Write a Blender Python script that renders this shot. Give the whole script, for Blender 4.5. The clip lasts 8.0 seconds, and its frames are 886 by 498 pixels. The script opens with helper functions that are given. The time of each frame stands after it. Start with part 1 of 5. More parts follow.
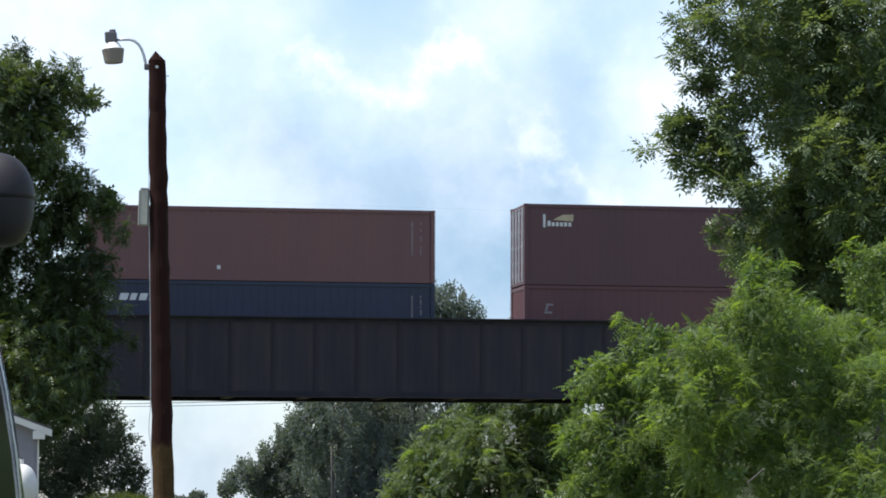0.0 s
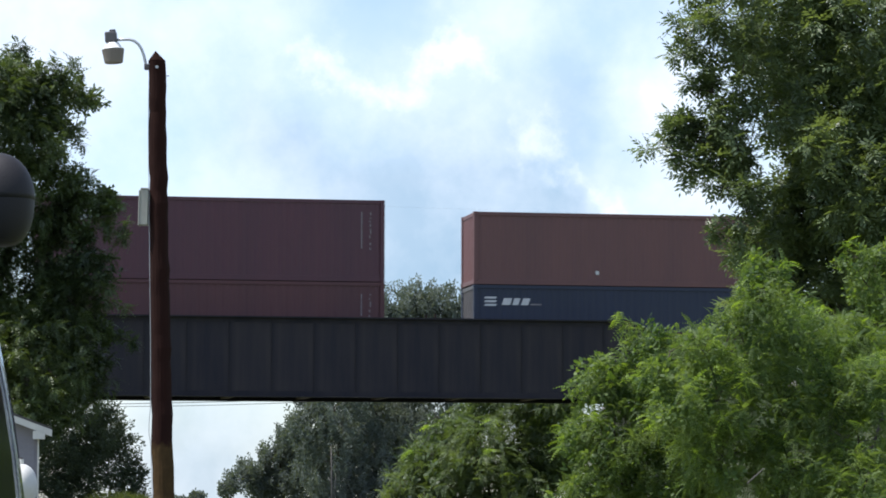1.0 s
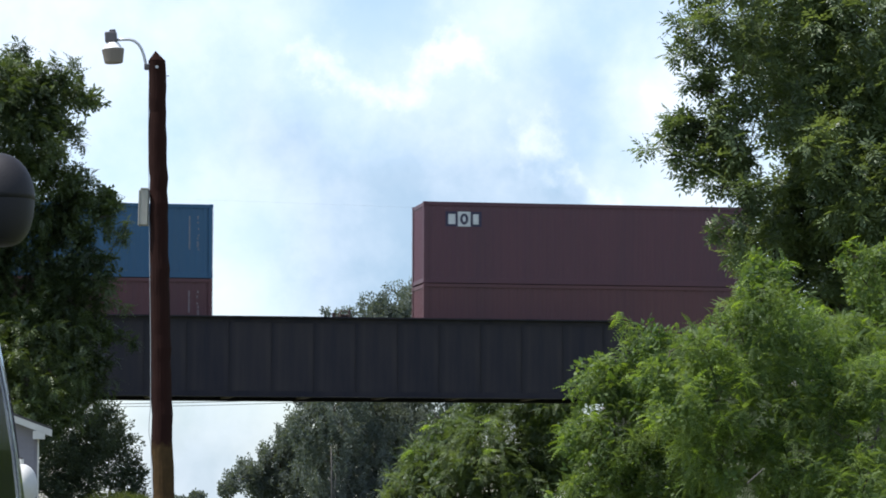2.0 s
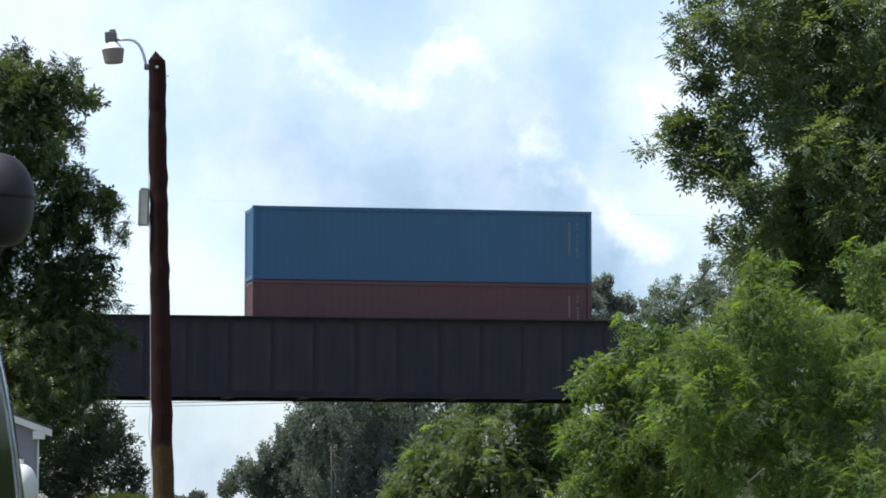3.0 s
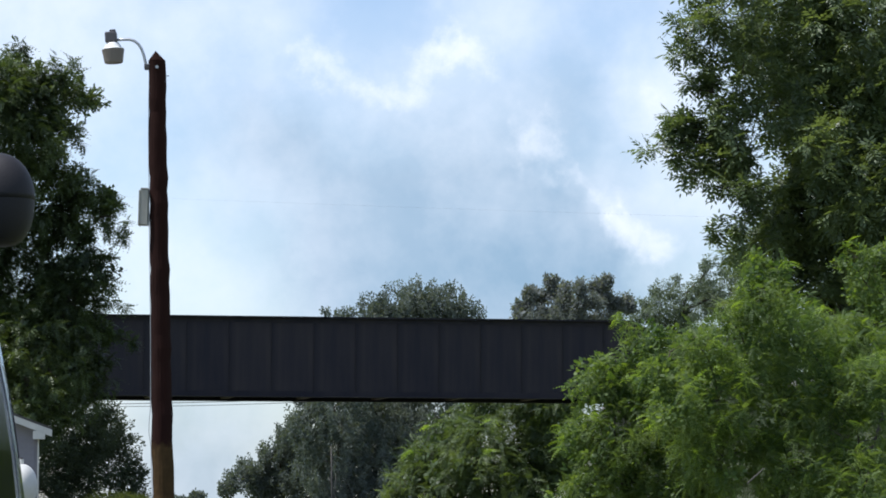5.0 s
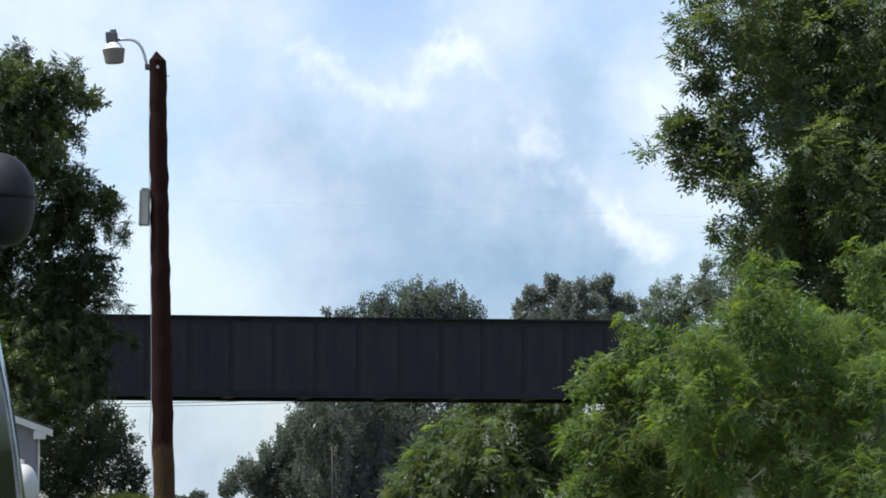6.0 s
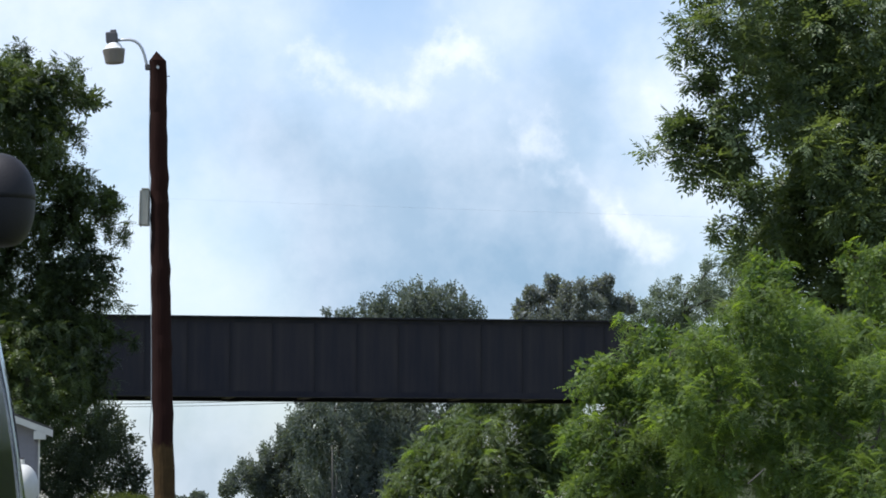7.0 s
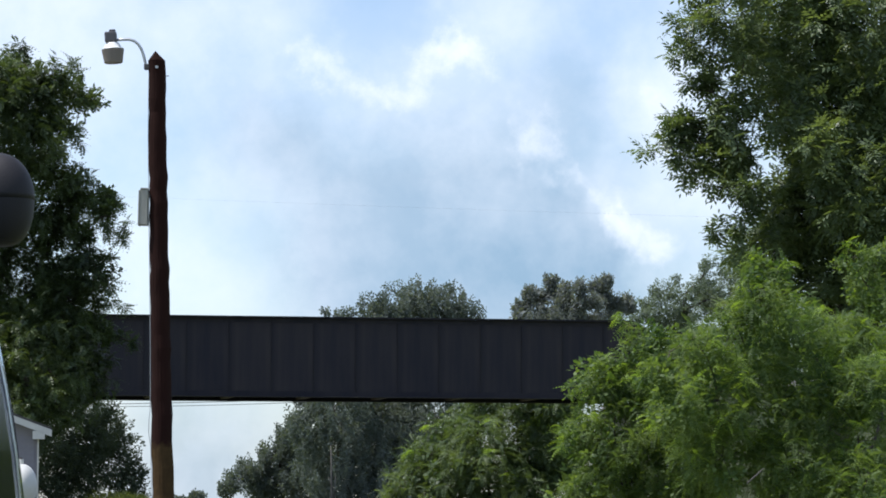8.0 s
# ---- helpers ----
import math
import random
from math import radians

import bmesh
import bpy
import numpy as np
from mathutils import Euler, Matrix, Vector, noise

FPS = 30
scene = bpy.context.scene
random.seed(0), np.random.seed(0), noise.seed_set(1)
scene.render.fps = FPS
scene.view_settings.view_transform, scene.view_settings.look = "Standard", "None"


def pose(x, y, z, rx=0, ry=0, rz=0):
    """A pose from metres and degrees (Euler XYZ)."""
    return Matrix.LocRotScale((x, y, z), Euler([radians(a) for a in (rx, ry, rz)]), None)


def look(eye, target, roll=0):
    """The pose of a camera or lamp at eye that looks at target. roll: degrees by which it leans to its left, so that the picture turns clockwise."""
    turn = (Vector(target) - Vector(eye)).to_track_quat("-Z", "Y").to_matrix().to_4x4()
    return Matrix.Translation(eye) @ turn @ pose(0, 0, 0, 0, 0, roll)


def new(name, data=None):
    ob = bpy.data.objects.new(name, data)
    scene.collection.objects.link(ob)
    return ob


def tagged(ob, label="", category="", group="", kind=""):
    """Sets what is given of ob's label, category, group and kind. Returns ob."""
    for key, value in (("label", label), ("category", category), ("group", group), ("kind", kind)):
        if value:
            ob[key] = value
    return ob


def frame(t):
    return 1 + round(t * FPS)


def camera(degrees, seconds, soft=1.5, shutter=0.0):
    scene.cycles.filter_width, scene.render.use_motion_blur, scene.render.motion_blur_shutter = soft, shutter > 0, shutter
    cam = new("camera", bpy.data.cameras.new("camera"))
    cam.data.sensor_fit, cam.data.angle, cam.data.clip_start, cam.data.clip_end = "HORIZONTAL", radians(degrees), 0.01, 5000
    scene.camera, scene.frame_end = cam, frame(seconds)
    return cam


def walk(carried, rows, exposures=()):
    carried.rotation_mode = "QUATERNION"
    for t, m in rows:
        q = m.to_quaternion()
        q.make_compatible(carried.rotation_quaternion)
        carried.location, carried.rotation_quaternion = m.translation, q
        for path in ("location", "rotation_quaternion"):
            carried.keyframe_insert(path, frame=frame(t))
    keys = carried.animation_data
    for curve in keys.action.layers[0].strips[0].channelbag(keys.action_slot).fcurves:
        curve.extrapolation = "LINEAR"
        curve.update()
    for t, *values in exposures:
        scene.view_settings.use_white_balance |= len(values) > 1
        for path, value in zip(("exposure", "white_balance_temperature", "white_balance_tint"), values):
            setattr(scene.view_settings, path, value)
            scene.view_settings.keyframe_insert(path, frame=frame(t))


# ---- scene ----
# The eye stands 1.6 m above the ground and looks along +y, a long lens tilted up to the bridge.
EYE = (0.0, 0.0, 1.6)
TILT = 4.62
cam = camera(16.89, 8.0, soft=1.8, shutter=0.1)


def view(side=0.0, up=0.0):
    """The camera's pose, turned aside and up by hundredths of a degree."""
    a, b = radians(side / 100), radians(TILT + up / 100)
    return look(EYE, (math.sin(a) * math.cos(b), math.cos(a) * math.cos(b), 1.6 + math.sin(b)), 0.11)


walk(cam, [(0.0, view(0)), (1.7, view(0)), (2.8, view(0)), (4.7, view(0)), (5.8, view(-1.0)), (6.2, view(-1.6)),
           (7.1, view(-1.6, 0.5)), (7.5, view(-0.4, 0.3)), (8.0, view(0.4))],
     exposures=[(0.0, 0.44, 6170, 12), (1.7, 0.42, 6170, 12), (2.8, 0.40, 6150, 12), (3.6, 0.28, 6090, 12), (4.7, 0.16, 6040, 12), (5.8, 0.18, 6050, 12), (8.0, 0.22, 6070, 12)])

# ---- light ----
SUN = Vector((-0.42, -0.06, 0.86)).normalized()
elevation, azimuth = math.asin(SUN.z), math.atan2(SUN.x, SUN.y)
sun = new("sun", bpy.data.lights.new("sun", "SUN"))
sun.data.energy, sun.data.angle, sun.data.color = 5.0, radians(0.6), (1.0, 0.95, 0.87)
sun.matrix_world = look((0, 0, 0), -SUN)


def make_world():
    """Hazy blue summer sky with soft white cloud banks."""
    world = bpy.data.worlds.new("world")
    scene.world = world
    world.use_nodes = True
    nt = world.node_tree
    nt.nodes.clear()
    n, link = nt.nodes.new, nt.links.new
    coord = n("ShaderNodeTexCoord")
    sky = n("ShaderNodeTexSky")
    sky.sky_type, sky.sun_disc = "NISHITA", False
    sky.sun_elevation, sky.sun_rotation = elevation, azimuth
    sky.air_density, sky.dust_density, sky.ozone_density = 1.0, 0.3, 3.0

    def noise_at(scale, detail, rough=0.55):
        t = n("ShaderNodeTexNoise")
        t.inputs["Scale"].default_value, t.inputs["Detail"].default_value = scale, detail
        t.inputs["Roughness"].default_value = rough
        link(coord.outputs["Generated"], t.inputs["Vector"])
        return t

    def math_node(op, a, b):
        m = n("ShaderNodeMath")
        m.operation = op
        for i, v in enumerate((a, b)):
            if isinstance(v, (int, float)):
                m.inputs[i].default_value = v
            else:
                link(v, m.inputs[i])
        return m.outputs[0]

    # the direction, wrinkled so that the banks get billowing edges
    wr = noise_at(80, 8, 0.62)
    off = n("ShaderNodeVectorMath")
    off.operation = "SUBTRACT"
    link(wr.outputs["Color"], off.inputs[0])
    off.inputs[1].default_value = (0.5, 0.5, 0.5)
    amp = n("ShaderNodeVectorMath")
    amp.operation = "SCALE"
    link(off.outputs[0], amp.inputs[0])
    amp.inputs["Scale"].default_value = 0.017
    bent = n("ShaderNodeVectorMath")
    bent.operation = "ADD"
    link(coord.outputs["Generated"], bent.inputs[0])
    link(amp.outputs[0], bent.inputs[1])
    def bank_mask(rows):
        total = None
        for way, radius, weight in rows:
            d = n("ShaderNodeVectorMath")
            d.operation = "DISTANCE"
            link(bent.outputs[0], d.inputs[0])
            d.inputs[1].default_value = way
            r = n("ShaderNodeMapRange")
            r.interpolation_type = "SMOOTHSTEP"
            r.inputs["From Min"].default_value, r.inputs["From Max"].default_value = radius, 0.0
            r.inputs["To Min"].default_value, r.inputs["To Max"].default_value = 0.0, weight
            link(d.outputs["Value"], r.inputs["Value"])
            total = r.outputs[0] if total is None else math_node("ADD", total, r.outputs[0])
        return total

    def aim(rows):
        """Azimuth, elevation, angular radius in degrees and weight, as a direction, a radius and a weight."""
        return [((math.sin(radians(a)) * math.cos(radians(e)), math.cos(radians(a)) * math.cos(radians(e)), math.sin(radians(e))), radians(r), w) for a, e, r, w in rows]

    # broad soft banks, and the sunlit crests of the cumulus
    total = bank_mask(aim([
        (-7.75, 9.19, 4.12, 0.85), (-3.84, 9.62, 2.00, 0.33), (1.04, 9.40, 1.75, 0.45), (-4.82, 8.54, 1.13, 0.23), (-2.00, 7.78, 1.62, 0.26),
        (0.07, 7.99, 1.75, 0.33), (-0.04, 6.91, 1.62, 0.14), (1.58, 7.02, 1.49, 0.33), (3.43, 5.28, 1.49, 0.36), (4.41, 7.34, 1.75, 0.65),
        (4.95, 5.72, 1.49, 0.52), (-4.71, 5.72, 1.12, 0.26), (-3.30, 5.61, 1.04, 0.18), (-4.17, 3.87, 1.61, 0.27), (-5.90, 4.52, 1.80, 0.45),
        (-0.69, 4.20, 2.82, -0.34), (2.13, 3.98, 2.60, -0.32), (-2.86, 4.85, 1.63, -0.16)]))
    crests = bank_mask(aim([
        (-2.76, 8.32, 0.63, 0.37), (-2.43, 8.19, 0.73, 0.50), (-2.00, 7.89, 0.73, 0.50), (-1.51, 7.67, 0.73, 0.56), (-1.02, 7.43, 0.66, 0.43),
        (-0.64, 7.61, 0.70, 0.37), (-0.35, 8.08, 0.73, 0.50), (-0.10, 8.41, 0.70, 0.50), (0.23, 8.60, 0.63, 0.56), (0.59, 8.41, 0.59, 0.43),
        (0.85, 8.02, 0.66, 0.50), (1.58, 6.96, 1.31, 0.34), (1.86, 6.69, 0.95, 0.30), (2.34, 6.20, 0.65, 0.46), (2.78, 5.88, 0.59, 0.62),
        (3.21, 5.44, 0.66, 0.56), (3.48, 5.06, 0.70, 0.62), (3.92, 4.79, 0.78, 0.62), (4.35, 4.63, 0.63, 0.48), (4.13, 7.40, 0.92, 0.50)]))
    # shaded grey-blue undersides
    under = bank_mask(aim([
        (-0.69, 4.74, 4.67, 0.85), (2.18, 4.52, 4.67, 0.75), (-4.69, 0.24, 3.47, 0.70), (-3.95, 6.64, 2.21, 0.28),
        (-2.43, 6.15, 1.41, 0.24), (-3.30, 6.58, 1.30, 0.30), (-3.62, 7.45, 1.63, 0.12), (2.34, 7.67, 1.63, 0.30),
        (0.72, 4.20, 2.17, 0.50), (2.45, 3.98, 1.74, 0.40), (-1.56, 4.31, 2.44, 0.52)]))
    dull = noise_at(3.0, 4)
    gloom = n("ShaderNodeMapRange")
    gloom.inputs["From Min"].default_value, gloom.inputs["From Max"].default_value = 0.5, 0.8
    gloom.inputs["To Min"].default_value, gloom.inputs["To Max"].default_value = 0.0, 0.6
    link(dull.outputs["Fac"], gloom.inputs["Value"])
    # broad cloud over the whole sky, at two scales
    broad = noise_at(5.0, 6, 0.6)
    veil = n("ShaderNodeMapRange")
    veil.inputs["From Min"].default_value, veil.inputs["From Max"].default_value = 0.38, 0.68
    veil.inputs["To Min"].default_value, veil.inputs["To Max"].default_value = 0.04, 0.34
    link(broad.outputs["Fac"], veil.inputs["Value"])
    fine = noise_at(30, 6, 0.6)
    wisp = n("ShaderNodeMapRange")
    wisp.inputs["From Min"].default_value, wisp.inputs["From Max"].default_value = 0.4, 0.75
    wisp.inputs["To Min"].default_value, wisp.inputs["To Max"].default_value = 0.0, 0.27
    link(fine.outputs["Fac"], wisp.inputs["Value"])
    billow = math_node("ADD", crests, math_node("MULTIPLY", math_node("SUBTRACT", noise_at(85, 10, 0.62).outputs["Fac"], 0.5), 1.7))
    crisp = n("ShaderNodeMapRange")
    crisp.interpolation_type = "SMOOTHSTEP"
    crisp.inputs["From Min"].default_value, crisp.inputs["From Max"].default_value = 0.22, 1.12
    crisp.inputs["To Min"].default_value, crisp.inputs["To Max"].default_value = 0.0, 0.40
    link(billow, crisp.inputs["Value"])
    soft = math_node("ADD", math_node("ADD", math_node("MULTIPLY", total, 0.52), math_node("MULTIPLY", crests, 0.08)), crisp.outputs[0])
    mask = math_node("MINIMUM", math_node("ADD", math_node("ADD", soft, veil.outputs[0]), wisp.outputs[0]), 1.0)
    blue, white = n("ShaderNodeBackground"), n("ShaderNodeBackground")
    link(sky.outputs[0], blue.inputs["Color"])
    blue.inputs["Strength"].default_value = 0.128
    white.inputs["Color"].default_value, white.inputs["Strength"].default_value = (0.92, 0.96, 1.0, 1), 1.0
    mix, out = n("ShaderNodeMixShader"), n("ShaderNodeOutputWorld")
    base, shade = n("ShaderNodeBackground"), n("ShaderNodeMixShader")
    base.inputs["Color"].default_value, base.inputs["Strength"].default_value = (0.44, 0.73, 1.0, 1), 0.52
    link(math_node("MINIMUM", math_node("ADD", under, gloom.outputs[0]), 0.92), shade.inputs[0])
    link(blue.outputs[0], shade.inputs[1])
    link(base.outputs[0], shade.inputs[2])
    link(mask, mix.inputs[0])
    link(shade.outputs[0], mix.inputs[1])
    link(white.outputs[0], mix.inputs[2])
    link(mix.outputs[0], out.inputs[0])


make_world()


# ---- materials ----
def material(name, base, other=None, rough=0.6, metal=0.0, grain=40.0, stain=1.5, bump=0.15, amount=0.6, streak=False, coat=0.0, pieces=0.0):
    """A surface in two mixed colours, with fine grain, broad stains and a slight relief."""
    m = bpy.data.materials.new(name)
    m.use_nodes = True
    nt = m.node_tree
    n, link = nt.nodes.new, nt.links.new
    bsdf = nt.nodes["Principled BSDF"]
    other = other or tuple(c * 0.7 for c in base)
    coord = n("ShaderNodeTexCoord")
    place = n("ShaderNodeMapping")
    place.inputs["Scale"].default_value = (1, 1, 0.12) if streak else (1, 1, 1)
    link(coord.outputs["Object"], place.inputs["Vector"])
    fine, broad = n("ShaderNodeTexNoise"), n("ShaderNodeTexNoise")
    for t, s, d in ((fine, grain, 4), (broad, stain, 5)):
        t.inputs["Scale"].default_value, t.inputs["Detail"].default_value = s, d
        link(place.outputs[0], t.inputs["Vector"])
    rng = n("ShaderNodeMapRange")
    rng.inputs["From Min"].default_value, rng.inputs["From Max"].default_value = 0.35, 0.65
    link(broad.outputs["Fac"], rng.inputs["Value"])
    half = n("ShaderNodeMath")
    half.operation = "MULTIPLY_ADD"
    link(fine.outputs["Fac"], half.inputs[0])
    half.inputs[1].default_value, half.inputs[2].default_value = 0.5, 0.0
    add = n("ShaderNodeMath")
    add.operation = "MULTIPLY_ADD"
    link(rng.outputs[0], add.inputs[0])
    add.inputs[1].default_value = amount * 0.7
    link(half.outputs[0], add.inputs[2])
    fac = add.outputs[0]
    if pieces:
        info = n("ShaderNodeObjectInfo")
        more = n("ShaderNodeMath")
        more.operation = "MULTIPLY_ADD"
        link(info.outputs["Random"], more.inputs[0])
        more.inputs[1].default_value = pieces
        link(fac, more.inputs[2])
        fac = more.outputs[0]
    mix = n("ShaderNodeMix")
    mix.data_type = "RGBA"
    mix.inputs[6].default_value, mix.inputs[7].default_value = (*base, 1), (*other, 1)
    link(fac, mix.inputs[0])
    link(mix.outputs[2], bsdf.inputs["Base Color"])
    bsdf.inputs["Roughness"].default_value, bsdf.inputs["Metallic"].default_value = rough, metal
    bsdf.inputs["Coat Weight"].default_value = coat
    if bump:
        b = n("ShaderNodeBump")
        b.inputs["Strength"].default_value, b.inputs["Distance"].default_value = bump, 0.02
        link(fine.outputs["Fac"], b.inputs["Height"])
        link(b.outputs[0], bsdf.inputs["Normal"])
    return m


def leaf_material(name, dark, light, glow=0.35, rough=0.55, patch=0.8, speckle=0.3):
    """Leaves: each its own green, broad patches of older and fresher growth (on the locust also of sun and shade),
    light passing through.
    """
    m = bpy.data.materials.new(name)
    m.use_nodes = True
    nt = m.node_tree
    n, link = nt.nodes.new, nt.links.new
    bsdf, out = nt.nodes["Principled BSDF"], nt.nodes["Material Output"]
    geo, coord, broad = n("ShaderNodeNewGeometry"), n("ShaderNodeTexCoord"), n("ShaderNodeTexNoise")
    broad.inputs["Scale"].default_value, broad.inputs["Detail"].default_value = patch, 3
    link(coord.outputs["Object"], broad.inputs["Vector"])
    rng = n("ShaderNodeMapRange")
    rng.inputs["From Min"].default_value, rng.inputs["From Max"].default_value = 0.35, 0.7
    link(broad.outputs["Fac"], rng.inputs["Value"])
    add = n("ShaderNodeMath")
    add.operation = "MULTIPLY_ADD"
    link(geo.outputs["Random Per Island"], add.inputs[0])
    add.inputs[1].default_value = speckle
    half = n("ShaderNodeMath")
    half.operation = "MULTIPLY"
    link(rng.outputs[0], half.inputs[0])
    half.inputs[1].default_value = 1.0 - speckle
    link(half.outputs[0], add.inputs[2])
    mix = n("ShaderNodeMix")
    mix.data_type = "RGBA"
    mix.inputs[6].default_value, mix.inputs[7].default_value = (*dark, 1), (*light, 1)
    link(add.outputs[0], mix.inputs[0])
    link(mix.outputs[2], bsdf.inputs["Base Color"])
    bsdf.inputs["Roughness"].default_value = rough
    trans = n("ShaderNodeBsdfTranslucent")
    warm = n("ShaderNodeMix")
    warm.data_type, warm.blend_type = "RGBA", "MULTIPLY"
    warm.inputs[0].default_value = 1.0
    warm.inputs[7].default_value = (1.5, 1.5, 0.5, 1)
    link(mix.outputs[2], warm.inputs[6])
    link(warm.outputs[2], trans.inputs["Color"])
    both = n("ShaderNodeMixShader")
    both.inputs[0].default_value = glow
    link(bsdf.outputs[0], both.inputs[1])
    link(trans.outputs[0], both.inputs[2])
    link(both.outputs[0], out.inputs["Surface"])
    return m


GRASS = material("grass_ground", (0.07, 0.11, 0.03), (0.13, 0.12, 0.05), 0.9, grain=9, stain=0.15, bump=0.5)
ASPHALT = material("asphalt", (0.05, 0.05, 0.052), (0.075, 0.073, 0.07), 0.85, grain=60, stain=0.5, bump=0.3)
EARTH = material("embankment_earth", (0.028, 0.045, 0.016), (0.050, 0.055, 0.026), 0.95, grain=5, stain=0.3, bump=0.6)
BALLAST = material("ballast", (0.20, 0.19, 0.18), (0.11, 0.10, 0.10), 0.95, grain=14, stain=0.8, bump=0.9)
CONCRETE = material("abutment_concrete", (0.33, 0.31, 0.28), (0.20, 0.19, 0.17), 0.85, grain=12, stain=0.6, bump=0.3)
GIRDER = material("girder_black_paint", (0.0132, 0.0139, 0.0232), (0.036, 0.0318, 0.0365), 0.8, grain=7, stain=0.9, bump=0.25, amount=0.8, streak=True)
PANEL = material("girder_panel_paint", (0.0138, 0.0147, 0.0258), (0.043, 0.0370, 0.0400), 0.85, grain=5, stain=2.2, bump=0.25, amount=0.8, streak=True, pieces=0.26)
for _m in (GIRDER, PANEL):
    _m.node_tree.nodes["Principled BSDF"].inputs["IOR"].default_value = 1.36
RUST = material("rusty_steel", (0.065, 0.032, 0.022), (0.030, 0.020, 0.018), 0.8, grain=18, stain=2.0, bump=0.4)
RAIL_STEEL = material("rail_steel", (0.22, 0.19, 0.17), (0.12, 0.07, 0.05), 0.45, 0.8, grain=30)
TIE_WOOD = material("tie_wood", (0.06, 0.045, 0.035), (0.10, 0.08, 0.06), 0.9, grain=25, bump=0.5)
ORANGE = material("container_orange", (0.150, 0.064, 0.060), (0.102, 0.048, 0.050), 0.55, grain=10, stain=0.8, bump=0.05, streak=True)
BROWN = material("container_brown", (0.088, 0.034, 0.038), (0.064, 0.027, 0.032), 0.55, grain=10, stain=0.5, bump=0.05, streak=True)
MAROON = material("container_maroon", (0.094, 0.028, 0.041), (0.060, 0.023, 0.036), 0.5, grain=10, stain=0.8, bump=0.05, streak=True)
NAVY = material("container_navy", (0.0115, 0.020, 0.052), (0.0090, 0.0145, 0.036), 0.5, grain=10, stain=0.5, bump=0.05, streak=True)
BLUE = material("container_blue", (0.023, 0.093, 0.192), (0.026, 0.078, 0.146), 0.5, grain=10, stain=0.8, bump=0.05, streak=True)
REDBROWN = material("container_red_brown", (0.104, 0.033, 0.036), (0.066, 0.026, 0.032), 0.55, grain=10, stain=0.8, bump=0.05, streak=True)
DULL_STEEL = material("dull_steel", (0.11, 0.10, 0.10), (0.06, 0.05, 0.05), 0.5, 0.4, grain=20)
GALVANISED = material("galvanised_steel", (0.55, 0.56, 0.57), (0.42, 0.42, 0.43), 0.45, 0.6, grain=30, bump=0.05)
MARK_WHITE = material("white_marking", (0.66, 0.66, 0.66), (0.45, 0.45, 0.46), 0.6, grain=30, stain=5, bump=0)
MARK_TAN = material("tan_marking", (0.46, 0.38, 0.24), (0.34, 0.28, 0.20), 0.6, grain=30, stain=5, bump=0)
MARK_NAVY = material("navy_marking", (0.028, 0.022, 0.060), (0.022, 0.018, 0.045), 0.6, grain=30, stain=5, bump=0)
MARK_FAINT = material("faded_marking", (0.27, 0.25, 0.25), (0.13, 0.11, 0.12), 0.6, grain=18, stain=6, bump=0)
BLACK_GAP = material("black_rubber", (0.02, 0.02, 0.02), (0.03, 0.03, 0.03), 0.8)
POLE_WOOD = material("pole_wood", (0.030, 0.0120, 0.0092), (0.012, 0.0062, 0.0056), 0.95, grain=30, stain=2, bump=0.6, streak=True)
POLE_WOOD.node_tree.nodes["Principled BSDF"].inputs["IOR"].default_value = 1.2


def creosote_line(m, height):
    """Below an uneven line the pole's dark coat has weathered off to bare wood."""
    nt = m.node_tree
    n, link = nt.nodes.new, nt.links.new
    coord, cut, noise, add, edge, mix = n("ShaderNodeTexCoord"), n("ShaderNodeSeparateXYZ"), n("ShaderNodeTexNoise"), n("ShaderNodeMath"), n("ShaderNodeMapRange"), n("ShaderNodeMix")
    noise.inputs["Scale"].default_value, noise.inputs["Detail"].default_value = 14, 5
    link(coord.outputs["Object"], cut.inputs[0])
    link(coord.outputs["Object"], noise.inputs["Vector"])
    add.operation = "MULTIPLY_ADD"
    link(noise.outputs["Fac"], add.inputs[0])
    add.inputs[1].default_value = 0.22
    link(cut.outputs["Z"], add.inputs[2])
    edge.inputs["From Min"].default_value, edge.inputs["From Max"].default_value = height + 0.08, height + 0.16
    link(add.outputs[0], edge.inputs["Value"])
    mix.data_type = "RGBA"
    grain = nt.nodes["Principled BSDF"].inputs["Base Color"].links[0].from_socket
    bare = n("ShaderNodeMix")
    bare.data_type = "RGBA"
    bare.inputs[6].default_value, bare.inputs[7].default_value = (0.086, 0.052, 0.022, 1), (0.036, 0.023, 0.011, 1)
    link(noise.outputs["Fac"], bare.inputs[0])
    link(edge.outputs[0], mix.inputs[0])
    link(bare.outputs[2], mix.inputs[6])
    link(grain, mix.inputs[7])
    link(mix.outputs[2], nt.nodes["Principled BSDF"].inputs["Base Color"])


creosote_line(POLE_WOOD, 2.14)
LAMP_GREY = material("lamp_grey", (0.115, 0.105, 0.115), (0.085, 0.080, 0.085), 0.5, 0.3, grain=40, bump=0.03)
LAMP_WHITE = material("lamp_cap_white", (0.80, 0.80, 0.78), (0.70, 0.70, 0.68), 0.4, grain=40, bump=0.02)
BOX_GREY = material("meter_box_grey", (0.36, 0.345, 0.30), (0.29, 0.275, 0.24), 0.5, grain=20, stain=6, bump=0.05)
WHITE_PAINT = material("white_trim_paint", (0.68, 0.66, 0.61), (0.50, 0.48, 0.44), 0.6, grain=20, stain=3, bump=0.08)
SIDING = material("grey_siding", (0.250, 0.235, 0.260), (0.185, 0.172, 0.190), 0.6, grain=20, stain=1.5, bump=0.08)
